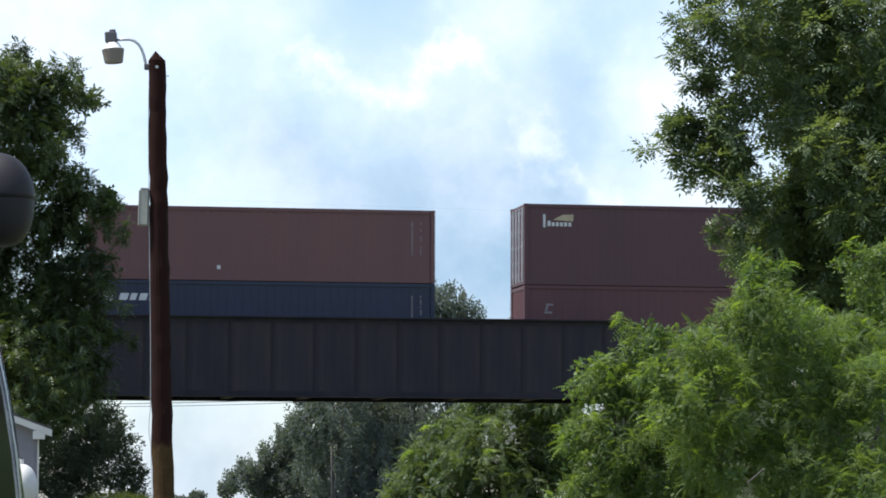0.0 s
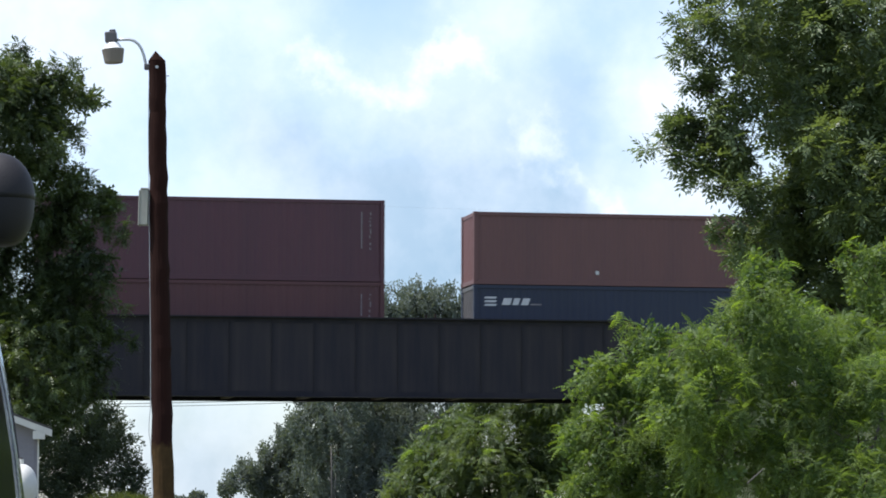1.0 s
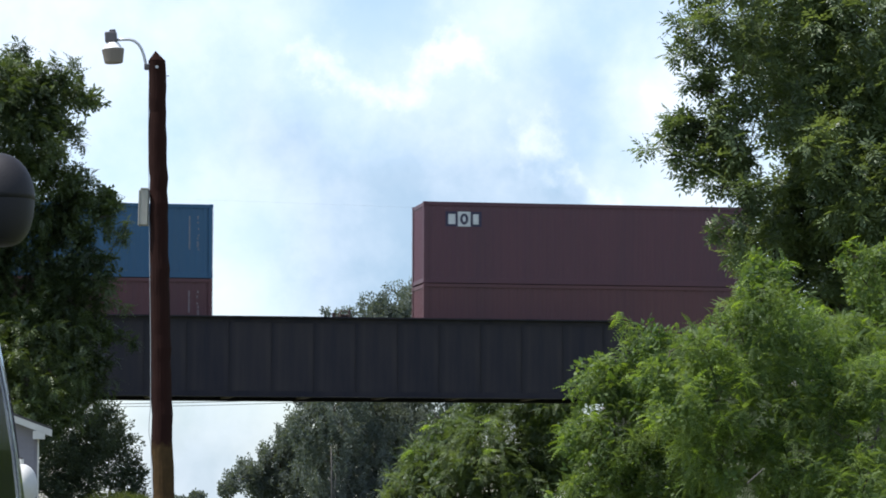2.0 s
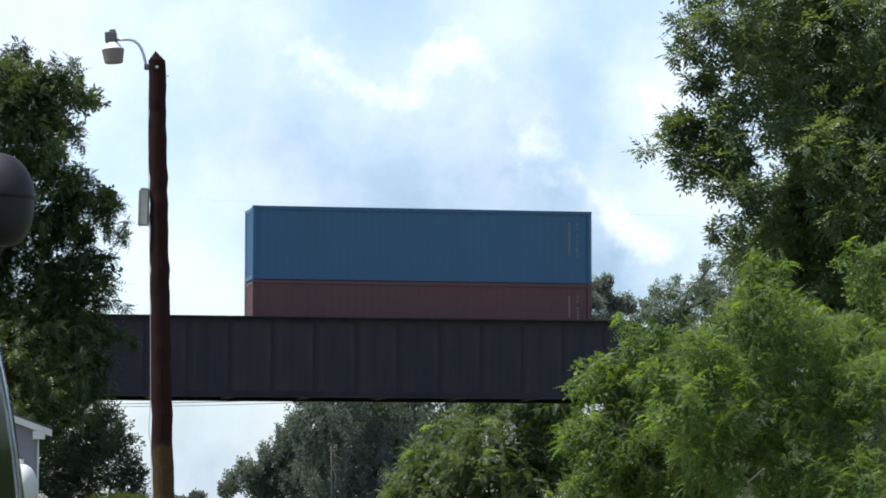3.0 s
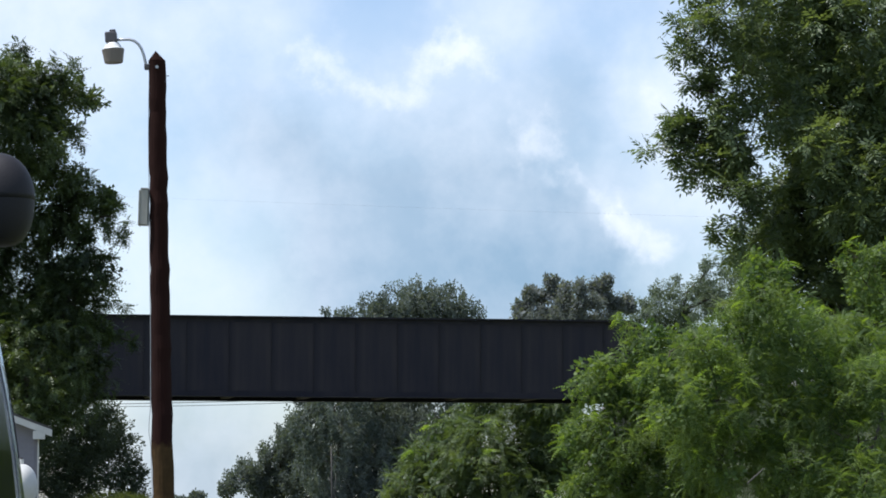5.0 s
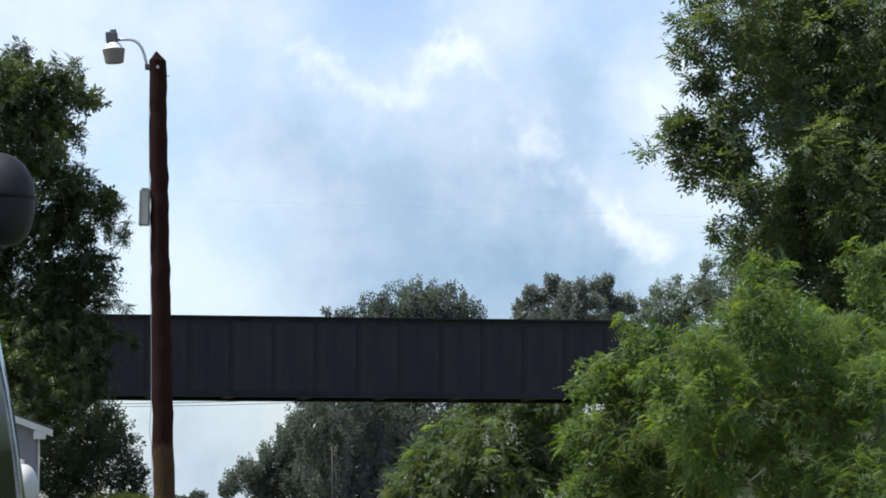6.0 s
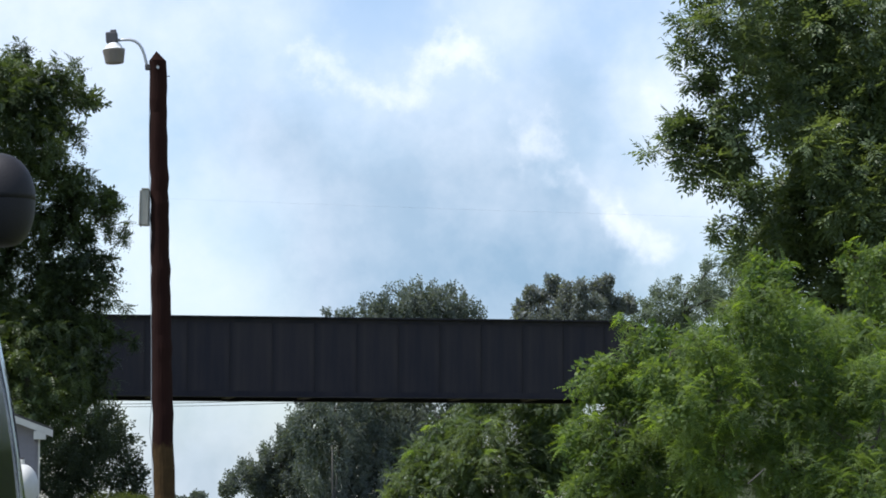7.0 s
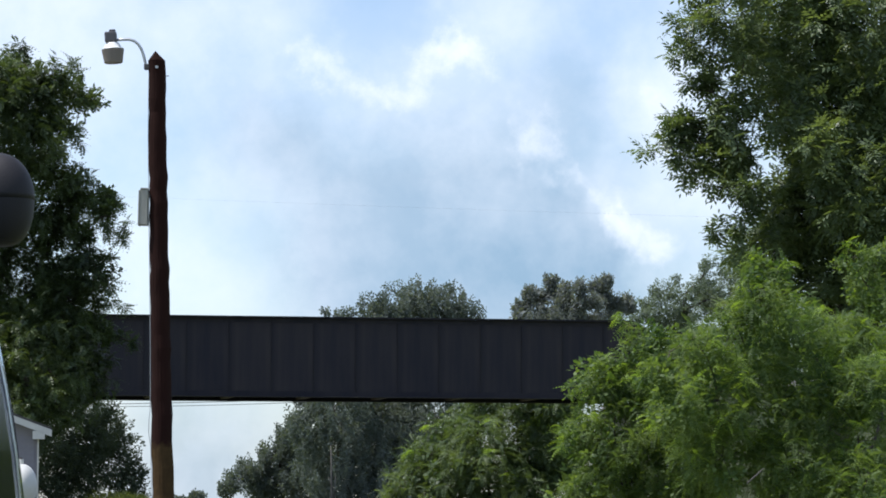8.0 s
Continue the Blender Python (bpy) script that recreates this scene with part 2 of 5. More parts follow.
SHINGLE = material("roof_shingles", (0.10, 0.095, 0.09), (0.06, 0.055, 0.05), 0.9, grain=25, stain=1.5, bump=0.4)
TANK_WHITE = material("tank_white_paint", (0.66, 0.65, 0.61), (0.50, 0.49, 0.45), 0.45, grain=15, stain=2, bump=0.03)
TRUCK_PAINT = material("truck_blue_paint", (0.012, 0.022, 0.055), (0.010, 0.018, 0.04), 0.25, 0.2, grain=60, stain=2, bump=0.0, coat=1.0)
CHROME = material("bright_trim", (0.62, 0.63, 0.65), (0.5, 0.5, 0.52), 0.25, 1.0, grain=30, bump=0)
BLACK_PLASTIC = material("black_plastic", (0.022, 0.020, 0.024), (0.017, 0.016, 0.018), 0.6, grain=120, stain=4, bump=0.05)
BLACK_PLASTIC.node_tree.nodes["Principled BSDF"].inputs["IOR"].default_value = 1.36
DARK_GLASS = material("dark_glass", (0.010, 0.011, 0.013), (0.008, 0.009, 0.010), 0.12, grain=3, stain=1, bump=0.0)
DARK_GLASS.node_tree.nodes["Principled BSDF"].inputs["IOR"].default_value = 1.08
WIRE = material("cable_black", (0.03, 0.03, 0.03), (0.05, 0.05, 0.05), 0.6, bump=0)
BARK = material("bark", (0.075, 0.060, 0.045), (0.035, 0.028, 0.022), 0.95, grain=22, stain=3, bump=0.8, streak=True)
DEAD_WOOD = material("dead_wood", (0.11, 0.10, 0.09), (0.07, 0.065, 0.06), 0.9, grain=22, stain=3, bump=0.5, streak=True)
# wide dark-to-light patches paint sunlit and shaded masses into the locust's colour
LEAF_LEFT = leaf_material("leaves_locust", (0.016, 0.030, 0.015), (0.110, 0.150, 0.052), 0.30, 0.5, patch=0.5, speckle=0.25)
LEAF_HEDGE = leaf_material("leaves_hedge", (0.032, 0.048, 0.030), (0.100, 0.125, 0.072), 0.25, 0.75, patch=0.7, speckle=0.2)
LEAF_RIGHT = leaf_material("leaves_walnut", (0.066, 0.098, 0.050), (0.190, 0.240, 0.120), 0.37, 0.45, patch=0.7)
LEAF_BUSH = leaf_material("leaves_bright_shrub", (0.052, 0.098, 0.032), (0.178, 0.240, 0.076), 0.48, 0.65, patch=2.2, speckle=0.2)
LEAF_YOUNG = leaf_material("leaves_young_shoots", (0.175, 0.270, 0.040), (0.290, 0.395, 0.066), 0.45, 0.6, patch=1.2)
LEAF_SUMAC = leaf_material("leaves_sumac", (0.064, 0.102, 0.045), (0.160, 0.206, 0.095), 0.40, patch=0.6, speckle=0.2)
# far leaves greyed and lightened: distance haze is put into their colour
LEAF_FAR_HAZED = leaf_material("leaves_far_wood_hazed", (0.066, 0.088, 0.082), (0.175, 0.200, 0.184), 0.28, 0.85, patch=0.5, speckle=0.25)
# the poplar's paler still, for haze and light on it against the sky
LEAF_POPLAR_HAZED = leaf_material("leaves_poplar_hazed", (0.105, 0.122, 0.124), (0.215, 0.232, 0.222), 0.28, 0.8, patch=0.6, speckle=0.25)
LEAF_BANK_HAZED = leaf_material("leaves_bank_tree_hazed", (0.090, 0.122, 0.088), (0.172, 0.208, 0.150), 0.3, 0.7, patch=0.5)
LEAF_WEED = leaf_material("leaves_weeds", (0.045, 0.064, 0.022), (0.110, 0.130, 0.044), 0.4)


# ---- building tools ----
def thing(name, m, label, category, group="", kind=""):
    """An Empty at the base of a thing; its parts go under it."""
    ob = new(name)
    ob.matrix_basis = m
    ob.empty_display_size = 0.2
    return tagged(ob, label, category, group, kind)


def part(name, bm, mat, parent, label="", smooth=False, at=None):
    """Link a bmesh as one mesh object under a thing or a part."""
    me = bpy.data.meshes.new(name)
    bm.to_mesh(me)
    bm.free()
    me.materials.append(mat)
    if smooth:
        for p in me.polygons:
            p.use_smooth = True
    ob = new(name, me)
    ob.parent = parent
    if at is not None:
        ob.matrix_basis = at
    return tagged(ob, label)


def shared(name, me, parent, m):
    """One more object on a mesh that alike pieces share."""
    ob = new(name, me)
    ob.parent = parent
    ob.matrix_basis = m
    return ob


def box(x0, x1, y0, y1, z0, z1, bevel=0.0, bm=None):
    """A box between two corners, its edges bevelled."""
    own = bmesh.new()
    bmesh.ops.create_cube(own, size=1.0)
    own.transform(Matrix.Translation(((x0 + x1) / 2, (y0 + y1) / 2, (z0 + z1) / 2)) @ Matrix.Diagonal((x1 - x0, y1 - y0, z1 - z0, 1)))
    if bevel:
        bmesh.ops.bevel(own, geom=own.edges[:], offset=bevel, segments=2, affect="EDGES", profile=0.6)
    return join(bm, own)


def join(bm, own):
    """Add one bmesh to another."""
    if bm is None:
        return own
    me = bpy.data.meshes.new("tmp")
    own.to_mesh(me)
    own.free()
    bm.from_mesh(me)
    bpy.data.meshes.remove(me)
    return bm


def prism(outline, thickness, bm=None):
    """A flat outline in x and z, given depth along y from 0 to thickness."""
    own = bmesh.new()
    f = own.faces.new([own.verts.new((x, 0, z)) for x, z in outline])
    out = bmesh.ops.extrude_face_region(own, geom=[f])
    bmesh.ops.translate(own, verts=[v for v in out["geom"] if isinstance(v, bmesh.types.BMVert)], vec=(0, thickness, 0))
    bmesh.ops.recalc_face_normals(own, faces=own.faces[:])
    return join(bm, own)


def tube(points, radii, sides=8, bm=None, caps=True):
    """A tapering tube along a line of points."""
    own = bmesh.new()
    pts = [Vector(p) for p in points]
    rings = []
    for i, p in enumerate(pts):
        way = (pts[min(i + 1, len(pts) - 1)] - pts[max(i - 1, 0)]).normalized()
        side = way.cross(Vector((0, 1, 0)) if abs(way.y) < 0.9 else Vector((1, 0, 0))).normalized()
        up = side.cross(way)
        r = radii[i] if hasattr(radii, "__len__") else radii
        rings.append([own.verts.new(p + r * (math.cos(a) * side + math.sin(a) * up))
                      for a in (2 * math.pi * k / sides for k in range(sides))])
    for a, b in zip(rings, rings[1:]):
        for k in range(sides):
            own.faces.new((a[k], a[(k + 1) % sides], b[(k + 1) % sides], b[k]))
    if caps:
        own.faces.new(rings[0][::-1])
        own.faces.new(rings[-1])
    bmesh.ops.recalc_face_normals(own, faces=own.faces[:])
    return join(bm, own)


def lathe(profile, sides=24, bm=None):
    """A profile of radius and height, turned round the z axis."""
    return tube([(0, 0, z) for r, z in profile], [max(r, 0.001) for r, z in profile], sides, bm)


# ---- ground ----
def ground_z(y):
    """The land is level up to the bridge and falls away beyond it."""
    return -0.008 * min(max(y - 150.0, 0.0), 2500.0)


def make_ground():
    """Gently uneven grassland to the horizon, with the road on it."""
    bm = bmesh.new()
    cuts = [-4600, -2500, -1200, -600, -300, -150, -90, -60, -40, -25, -12, -4, 4, 12, 25, 40, 60, 90, 150, 300, 600, 1200, 2500, 4600]
    rows = [[bm.verts.new((x, y + 60, ground_z(y + 60) + (0.06 * math.sin(x * 0.21 + y * 0.13) - 0.07 if 10 < abs(x) < 400 else -0.02))) for x in cuts] for y in cuts]
    for a, b in zip(rows, rows[1:]):
        for k in range(len(cuts) - 1):
            bm.faces.new((a[k], a[k + 1], b[k + 1], b[k]))
    ob = part("ground", bm, GRASS, None)
    tagged(ob, "rough green grassland reaching to the horizon", "ground", kind="structure")
    bm = bmesh.new()
    rows = [[bm.verts.new((x, y, ground_z(y) + z)) for x, z in ((-7.7, -0.3), (-7.6, 0.0), (-4.25, 0.05), (-0.9, 0.0), (-0.8, -0.3))] for y in range(-60, 421, 30)]
    for a, b in zip(rows, rows[1:]):
        for k in range(4):
            bm.faces.new((a[k], a[k + 1], b[k + 1], b[k]))
    road = part("road", bm, ASPHALT, None)
    tagged(road, "worn grey asphalt road passing under the bridge", "road", kind="structure")


make_ground()

# ---- the railway line: x runs along the track, y across it, away from the eye ----
TURN = 10.34
LINE = pose(0, 105.4, 0, 0, 0, TURN)
RAIL = 5.92           # top of rail
GIRD_TOP, GIRD_FOOT = 7.53, 4.84
GIRD_LEFT, GIRD_RIGHT = -16.6, 7.45
MIDDLE = 1.22         # the centre of the track


def make_bank(name, x0, x1, label):
    """Earth bank that carries the track beyond the bridge."""
    bm = bmesh.new()
    n = 24
    rows = []
    for i in range(n + 1):
        x = x0 + (x1 - x0) * i / n
        w = 0.25 * math.sin(i * 1.7)
        rows.append([bm.verts.new((x, MIDDLE + y, z)) for y, z in
                     ((-9.5 + w, -0.2), (-6.0 - w, 2.4 + 0.3 * w), (-2.6, 5.28), (2.6, 5.28), (6.0 + w, 2.4), (9.5, -0.2))])
    for a, b in zip(rows, rows[1:]):
        for k in range(5):
            bm.faces.new((a[k], a[k + 1], b[k + 1], b[k]))
    bm.faces.new(rows[0][::-1])
    bm.faces.new(rows[-1])
    bmesh.ops.recalc_face_normals(bm, faces=bm.faces[:])
    ob = part(name, bm, EARTH, None)
    ob.matrix_basis = LINE
    tagged(ob, label, "embankment", kind="structure")


make_bank("embankment_east", 8.6, 150, "weedy earth railway embankment beyond the bridge")
make_bank("embankment_west", -17.8, -150, "weedy earth railway embankment behind the trees")
for side, x0, x1 in (("east", 6.9, 8.65), ("west", -17.85, -16.1)):
    bm = box(x0, x1, MIDDLE - 3.6, MIDDLE + 3.6, -0.3, GIRD_FOOT - 0.13, 0.04)
    box(x0 if x0 < 0 else x1 - 0.5, x0 + 0.5 if x0 < 0 else x1, MIDDLE - 3.6, MIDDLE + 3.6, GIRD_FOOT - 0.16, 5.25, 0.04, bm)
    ab = part("abutment_" + side, bm, CONCRETE, None)
    ab.matrix_basis = LINE
    tagged(ab, "weathered concrete bridge abutment", "abutment", kind="structure")


def make_bridge():
    """Through plate girder bridge: two deep riveted girders with a trough deck between."""
    bridge = thing("railway_bridge", LINE, "black riveted steel plate girder railway bridge, streaked with rust", "bridge")
    r = 1.15
    arc = [(GIRD_RIGHT - r + r * math.sin(a), GIRD_TOP - r + r * math.cos(a)) for a in (math.pi / 2 * k / 8 for k in range(9))]
    arc_left = [(GIRD_LEFT + (GIRD_RIGHT - x), z) for x, z in arc[::-1]]
    for y, out in ((-1.3, -1), (MIDDLE * 2 + 1.3, 1)):
        girder = part("girder", prism([(GIRD_LEFT, GIRD_FOOT)] + arc_left + arc + [(GIRD_RIGHT, GIRD_FOOT)], 0.03), GIRDER, bridge, at=pose(0, y, 0))
        # top flange, bent down round both ends
        line = [(GIRD_LEFT, GIRD_FOOT)] + arc_left + arc + [(GIRD_RIGHT, GIRD_FOOT)]
        bm = bmesh.new()
        loops = []
        for i, (x, z) in enumerate(line):
            a, b = Vector(line[max(i - 1, 0)]), Vector(line[min(i + 1, len(line) - 1)])
            nrm = Vector((-(b - a).y, (b - a).x)).normalized() * 0.045
            loops.append([bm.verts.new(v) for v in ((x, -0.21, z), (x, 0.24, z), (x + nrm.x, 0.24, z + nrm.y), (x + nrm.x, -0.21, z + nrm.y))])
        for p, q in zip(loops, loops[1:]):
            for k in range(4):
                bm.faces.new((p[k], p[(k + 1) % 4], q[(k + 1) % 4], q[k]))
        bm.faces.new(loops[0][::-1])
        bm.faces.new(loops[-1])
        bmesh.ops.recalc_face_normals(bm, faces=bm.faces[:])
        part("top_flange", bm, GIRDER, girder)
        part("bottom_flange", box(GIRD_LEFT - 0.04, GIRD_RIGHT + 0.04, -0.21, 0.24, GIRD_FOOT - 0.05, GIRD_FOOT, 0.005), GIRDER, girder)
        # angle irons along the flanges
        for z0, z1 in ((GIRD_TOP - 0.16, GIRD_TOP - 0.005), (GIRD_FOOT + 0.003, GIRD_FOOT + 0.16)):
            part("flange_angle", box(GIRD_LEFT + (1.2 if z0 > 6 else 0.02), GIRD_RIGHT - (1.2 if z0 > 6 else 0.02), -0.022, -0.002, z0, z1, 0.004), GIRDER, girder)
        # splice plates and stiffeners, 1.53 m apart
        first = None
        for k in range(16):
            x = -15.06 + 1.47 * k
            if first is None:
                stiff = box(-0.010, 0.010, -0.045, -0.003, GIRD_FOOT + 0.17, GIRD_TOP - 0.17)
                box(0.013, 0.10, -0.02, -0.003, GIRD_FOOT + 0.17, GIRD_TOP - 0.17, 0, stiff)
                first = part("stiffener", stiff, GIRDER, girder, at=pose(x, 0, 0))
            else:
                shared("stiffener", first.data, girder, pose(x, 0, 0))
        panel = None
        for k in range(15):
            x = -15.06 + 1.47 * k
            if panel is None:
                panel = part("web_panel", box(0.03, 1.505, -0.009, -0.0045, GIRD_FOOT + 0.165, GIRD_TOP - 0.165), PANEL, girder, at=pose(x, 0, 0))
            else:
                shared("web_panel", panel.data, girder, pose(x, 0, 0))
        # rivet rows on the outer face of the flange angles
        rivets = bmesh.new()
        for z in (GIRD_TOP - 0.08, GIRD_FOOT + 0.08):
            x = GIRD_LEFT + 1.3
            while x < GIRD_RIGHT - 1.3:
                own = rivets.verts.new((x, -0.038, z))
                ring = [rivets.verts.new((x + 0.017 * math.cos(a), -0.022, z + 0.017 * math.sin(a))) for a in (math.pi / 3 * q for q in range(6))]
                for q in range(6):
                    rivets.faces.new((own, ring[q], ring[(q + 1) % 6]))
                x += 0.15
        tagged(part("rivets", rivets, GIRDER, girder), kind="stuff")
    for k in range(9):
        x = -15.6 + 2.75 * k
        part("floor_beam", box(x - 0.14, x + 0.14, -1.24, MIDDLE * 2 + 1.27, GIRD_FOOT + 0.02, GIRD_FOOT + 0.42, 0.01), RUST, bridge)
    part("deck", box(GIRD_LEFT - 0.7, GIRD_RIGHT + 0.7, -1.2, MIDDLE * 2 + 1.2, GIRD_FOOT + 0.425, GIRD_FOOT + 0.52), RUST, bridge, "rusty steel trough deck")
    for y in (-1.29, MIDDLE * 2 + 1.31):
        for x in (GIRD_LEFT + 0.25, GIRD_RIGHT - 0.3):
            part("bearing_shoe", box(x - 0.22, x + 0.22, y - 0.2, y + 0.2, GIRD_FOOT - 0.13, GIRD_FOOT - 0.05, 0.01), RUST, bridge)


make_bridge()


def make_track():
    """Ballast bed, wooden ties and two rails along the whole line."""
    bed = bmesh.new()
    prof = ((-2.3, 5.27), (-1.15, 5.62), (1.15, 5.62), (2.3, 5.27))
    ends = [[bed.verts.new((x, MIDDLE + y, z + 0.055)) for y, z in prof] for x in (-150, 150)]
    for k in range(4):
        bed.faces.new((ends[0][k], ends[0][(k + 1) % 4], ends[1][(k + 1) % 4], ends[1][k]))
    bed.faces.new(ends[0])
    bed.faces.new(ends[1][::-1])
    bmesh.ops.recalc_face_normals(bed, faces=bed.faces[:])
    ob = part("track_bed", bed, BALLAST, None)
    ob.matrix_basis = LINE
    tagged(ob, "grey crushed stone ballast under the track", "ballast", kind="structure")
    ties = bmesh.new()
    x = -60.0
    while x < 75:
        box(x - 0.11, x + 0.11, MIDDLE - 1.28, MIDDLE + 1.28, 5.60, 5.76, 0, ties)
        x += 0.6
    ob = part("railway_ties", ties, TIE_WOOD, None)
    ob.matrix_basis = LINE
    tagged(ob, "dark creosoted wooden ties in the ballast", "railway ties", kind="stuff")
    for y in (MIDDLE - 0.7525, MIDDLE + 0.7525):
        bm = box(-150, 150, y - 0.07, y + 0.07, 5.755, 5.775)
        box(-150, 150, y - 0.01, y + 0.01, 5.775, RAIL - 0.03, 0, bm)
        box(-150, 150, y - 0.035, y + 0.035, RAIL - 0.03, RAIL, 0.006, bm)
        ob = part("rail", bm, RAIL_STEEL, None)
        ob.matrix_basis = LINE
        tagged(ob, "worn steel rail on wooden ties", "rail", kind="structure")


make_track()


# ---- the train ----
LONG, WIDE = 12.19, 2.44


def corrugated(length, height, pitch=0.283, deep=0.016):
    """A pressed steel wall along x from 0 to length, its ridges upright, facing -y."""
    bm = bmesh.new()
    count = max(1, round(length / pitch))
    step = length / count
    line = []
    for k in range(count):
        x = k * step
        line += [(x, deep), (x + 0.26 * step, deep), (x + 0.5 * step, 0.0), (x + 0.76 * step, 0.0)]
    line.append((length, deep))
    low = [bm.verts.new((x, y, 0)) for x, y in line]
    high = [bm.verts.new((x, y, height)) for x, y in line]
    for k in range(len(line) - 1):
        bm.faces.new((low[k], low[k + 1], high[k + 1], high[k]))
    back = [bm.verts.new(v) for v in ((0, deep + 0.02, 0), (length, deep + 0.02, 0), (length, deep + 0.02, height), (0, deep + 0.02, height))]
    bm.faces.new(back[::-1])
    bm.faces.new((low[0], high[0], back[3], back[0]))
    bm.faces.new((low[-1], back[1], back[2], high[-1]))
    return bm


def make_container(name, mat, high, label, end_mat=None, doors=False):
    """A forty foot freight container: x along the track, y away from the eye, z from its feet."""
    end_mat = end_mat or mat
    c = thing(name, Matrix.Identity(4), label, "shipping container", "containers on the train")
    post = 0.16
    wall_h = high - 0.32
    for y, turn in ((0.035, 0), (WIDE - 0.035, 180)):
        side = part("side_wall", corrugated(LONG - 2 * post, wall_h), mat, c)
        side.matrix_basis = pose(post if not turn else LONG - post, y, 0.19, 0, 0, turn)
        part("top_rail", box(post + 0.004, LONG - post - 0.004, y - 0.03 if not turn else y - 0.03, y + 0.03, high - 0.13, high - 0.006, 0.003), mat, c)
        part("bottom_rail", box(post + 0.004, LONG - post - 0.004, y - 0.025, y + 0.025, 0.004, 0.19, 0.008), mat, c)
    for x in (0.0, LONG - post):
        for y in (0.004, WIDE - post - 0.004):
            part("corner_post", box(x + 0.004, x + post - 0.004, y, y + post, 0.121, high - 0.121, 0.012), mat, c)
            for z in (0.0, high - 0.118):
                part("corner_casting", box(x, x + 0.178 if x == 0 else x + post, y - 0.004, y + post + 0.012, z, z + 0.118, 0.012), mat, c)
    # the end that faces down the line to the west
    if doors:
        for k in range(2):
            y0 = 0.17 + k * 1.055
            door = part("door", box(0.05, 0.10, y0, y0 + 1.045, 0.15, high - 0.15, 0.01), end_mat, c, "double steel door with lock bars")
            for q in (0.24, 0.76):
                bar = tube([(0.025, y0 + q * 1.045, 0.12), (0.025, y0 + q * 1.045, high - 0.12)], 0.038, 8)
                for z in (0.35, 0.8, 1.35, 1.9, high - 0.35):
                    box(0.0, 0.052, y0 + q * 1.045 - 0.09, y0 + q * 1.045 + 0.09, z, z + 0.10, 0, bar)
                part("lock_bar", bar, GALVANISED, door, "galvanised lock bar")
            for z in (0.5, 1.15, 1.75, high - 0.45):
                part("hinge", box(0.02, 0.07, 0.14 if k == 0 else WIDE - 0.20, 0.20 if k == 0 else WIDE - 0.14, z, z + 0.16, 0.005), end_mat, door)
    else:
        end = part("end_wall", corrugated(WIDE - 2 * post, wall_h, 0.25, 0.03), end_mat, c)
        end.matrix_basis = pose(0.03, WIDE - post, 0.16, 0, 0, -90)
    for z0, z1 in ((0.02, 0.17), (high - 0.16, high - 0.02)):
        part("end_rail", box(0.02, 0.12, post + 0.03, WIDE - post - 0.03, z0, z1, 0.01), end_mat, c)
        part("end_rail", box(LONG - 0.12, LONG - 0.02, post + 0.03, WIDE - post - 0.03, z0, z1, 0.01), mat, c)
    far = part("end_wall", corrugated(WIDE - 2 * post, wall_h, 0.25, 0.03), mat, c)
    far.matrix_basis = pose(LONG - 0.03, post, 0.16, 0, 0, 90)
    part("roof", box(0.06, LONG - 0.06, 0.05, WIDE - 0.05, high - 0.06, high - 0.03, 0.01), mat, c)
    part("floor", box(0.13, LONG - 0.13, 0.08, WIDE - 0.08, 0.14, 0.19), TIE_WOOD, c)
    for x in (0.02, LONG - 0.17):
        for y in (0.02, WIDE - 0.17):
            part("twist_lock", tube([(x + 0.075, y + 0.075, -0.06), (x + 0.075, y + 0.075, -0.02), (x + 0.075, y + 0.075, 0.0)], [0.07, 0.07, 0.05], 8), DULL_STEEL, c)
    return c


def decal(c, x0, x1, z0, z1, mat=None, slant=0.0, name="marking", label=""):
    """A flat painted mark on the side that faces the eye."""
    bm = bmesh.new()
    vs = [bm.verts.new(v) for v in ((x0, 0, z0), (x1, 0, z0), (x1 + slant, 0, z1), (x0 + slant, 0, z1))]
    bm.faces.new(vs)
    return part(name, bm, mat or MARK_WHITE, c, label, at=pose(0, 0.030, 0))


def code_marks(c, high, seed, low=1.0):
    """Upright rows of letters too small to read, at the east end of the side."""
    rng = random.Random(seed)
    z = high - 0.42
    decal(c, LONG - 0.84, LONG - 0.805, max(z - 1.3, low), z, MARK_FAINT)
    while z > max(high - 1.75, low):
        h = rng.choice((0.06, 0.09, 0.12, 0.2))
        x = LONG - 0.55 + rng.choice((0, 0.02, 0.03))
        decal(c, x, x + 0.035, z - h, z, MARK_FAINT)
        z -= h + rng.choice((0.05, 0.08, 0.16))


CARS = []             # each moving thing of the train, with its start along the line and its height


def load(ob, x, z):
    CARS.append((ob, x, z))


X_FIRST, X_STRIPE, X_RING, X_LAST = 2.94, -12.47, -27.86, -47.52
LOW = 2.591
TOP_FIRST, TOP_STRIPE, TOP_RING, TOP_LAST = 11.80, 11.48, 11.81, 11.55     # roofs of the upper containers

tan = make_container("shipping_container", BROWN, 2.896, "dull brown steel shipping container with doors and tan logo", BROWN, True)
decal(tan, 0.70, 0.78, 2.05, 2.52)
flag = bmesh.new()
flag.faces.new([flag.verts.new(v) for v in ((1.05, 0, 2.32), (1.80, 0, 2.28), (1.80, 0, 2.53), (1.40, 0, 2.51))])
part("logo", flag, MARK_TAN, tan, "tan slanted logo block", at=pose(0, 0.030, 0))
for k in range(6):
    decal(tan, 0.86 + 0.152 * k, 0.965 + 0.152 * k, 2.10, (2.29, 2.24, 2.24, 2.24, 2.24, 2.24)[k])
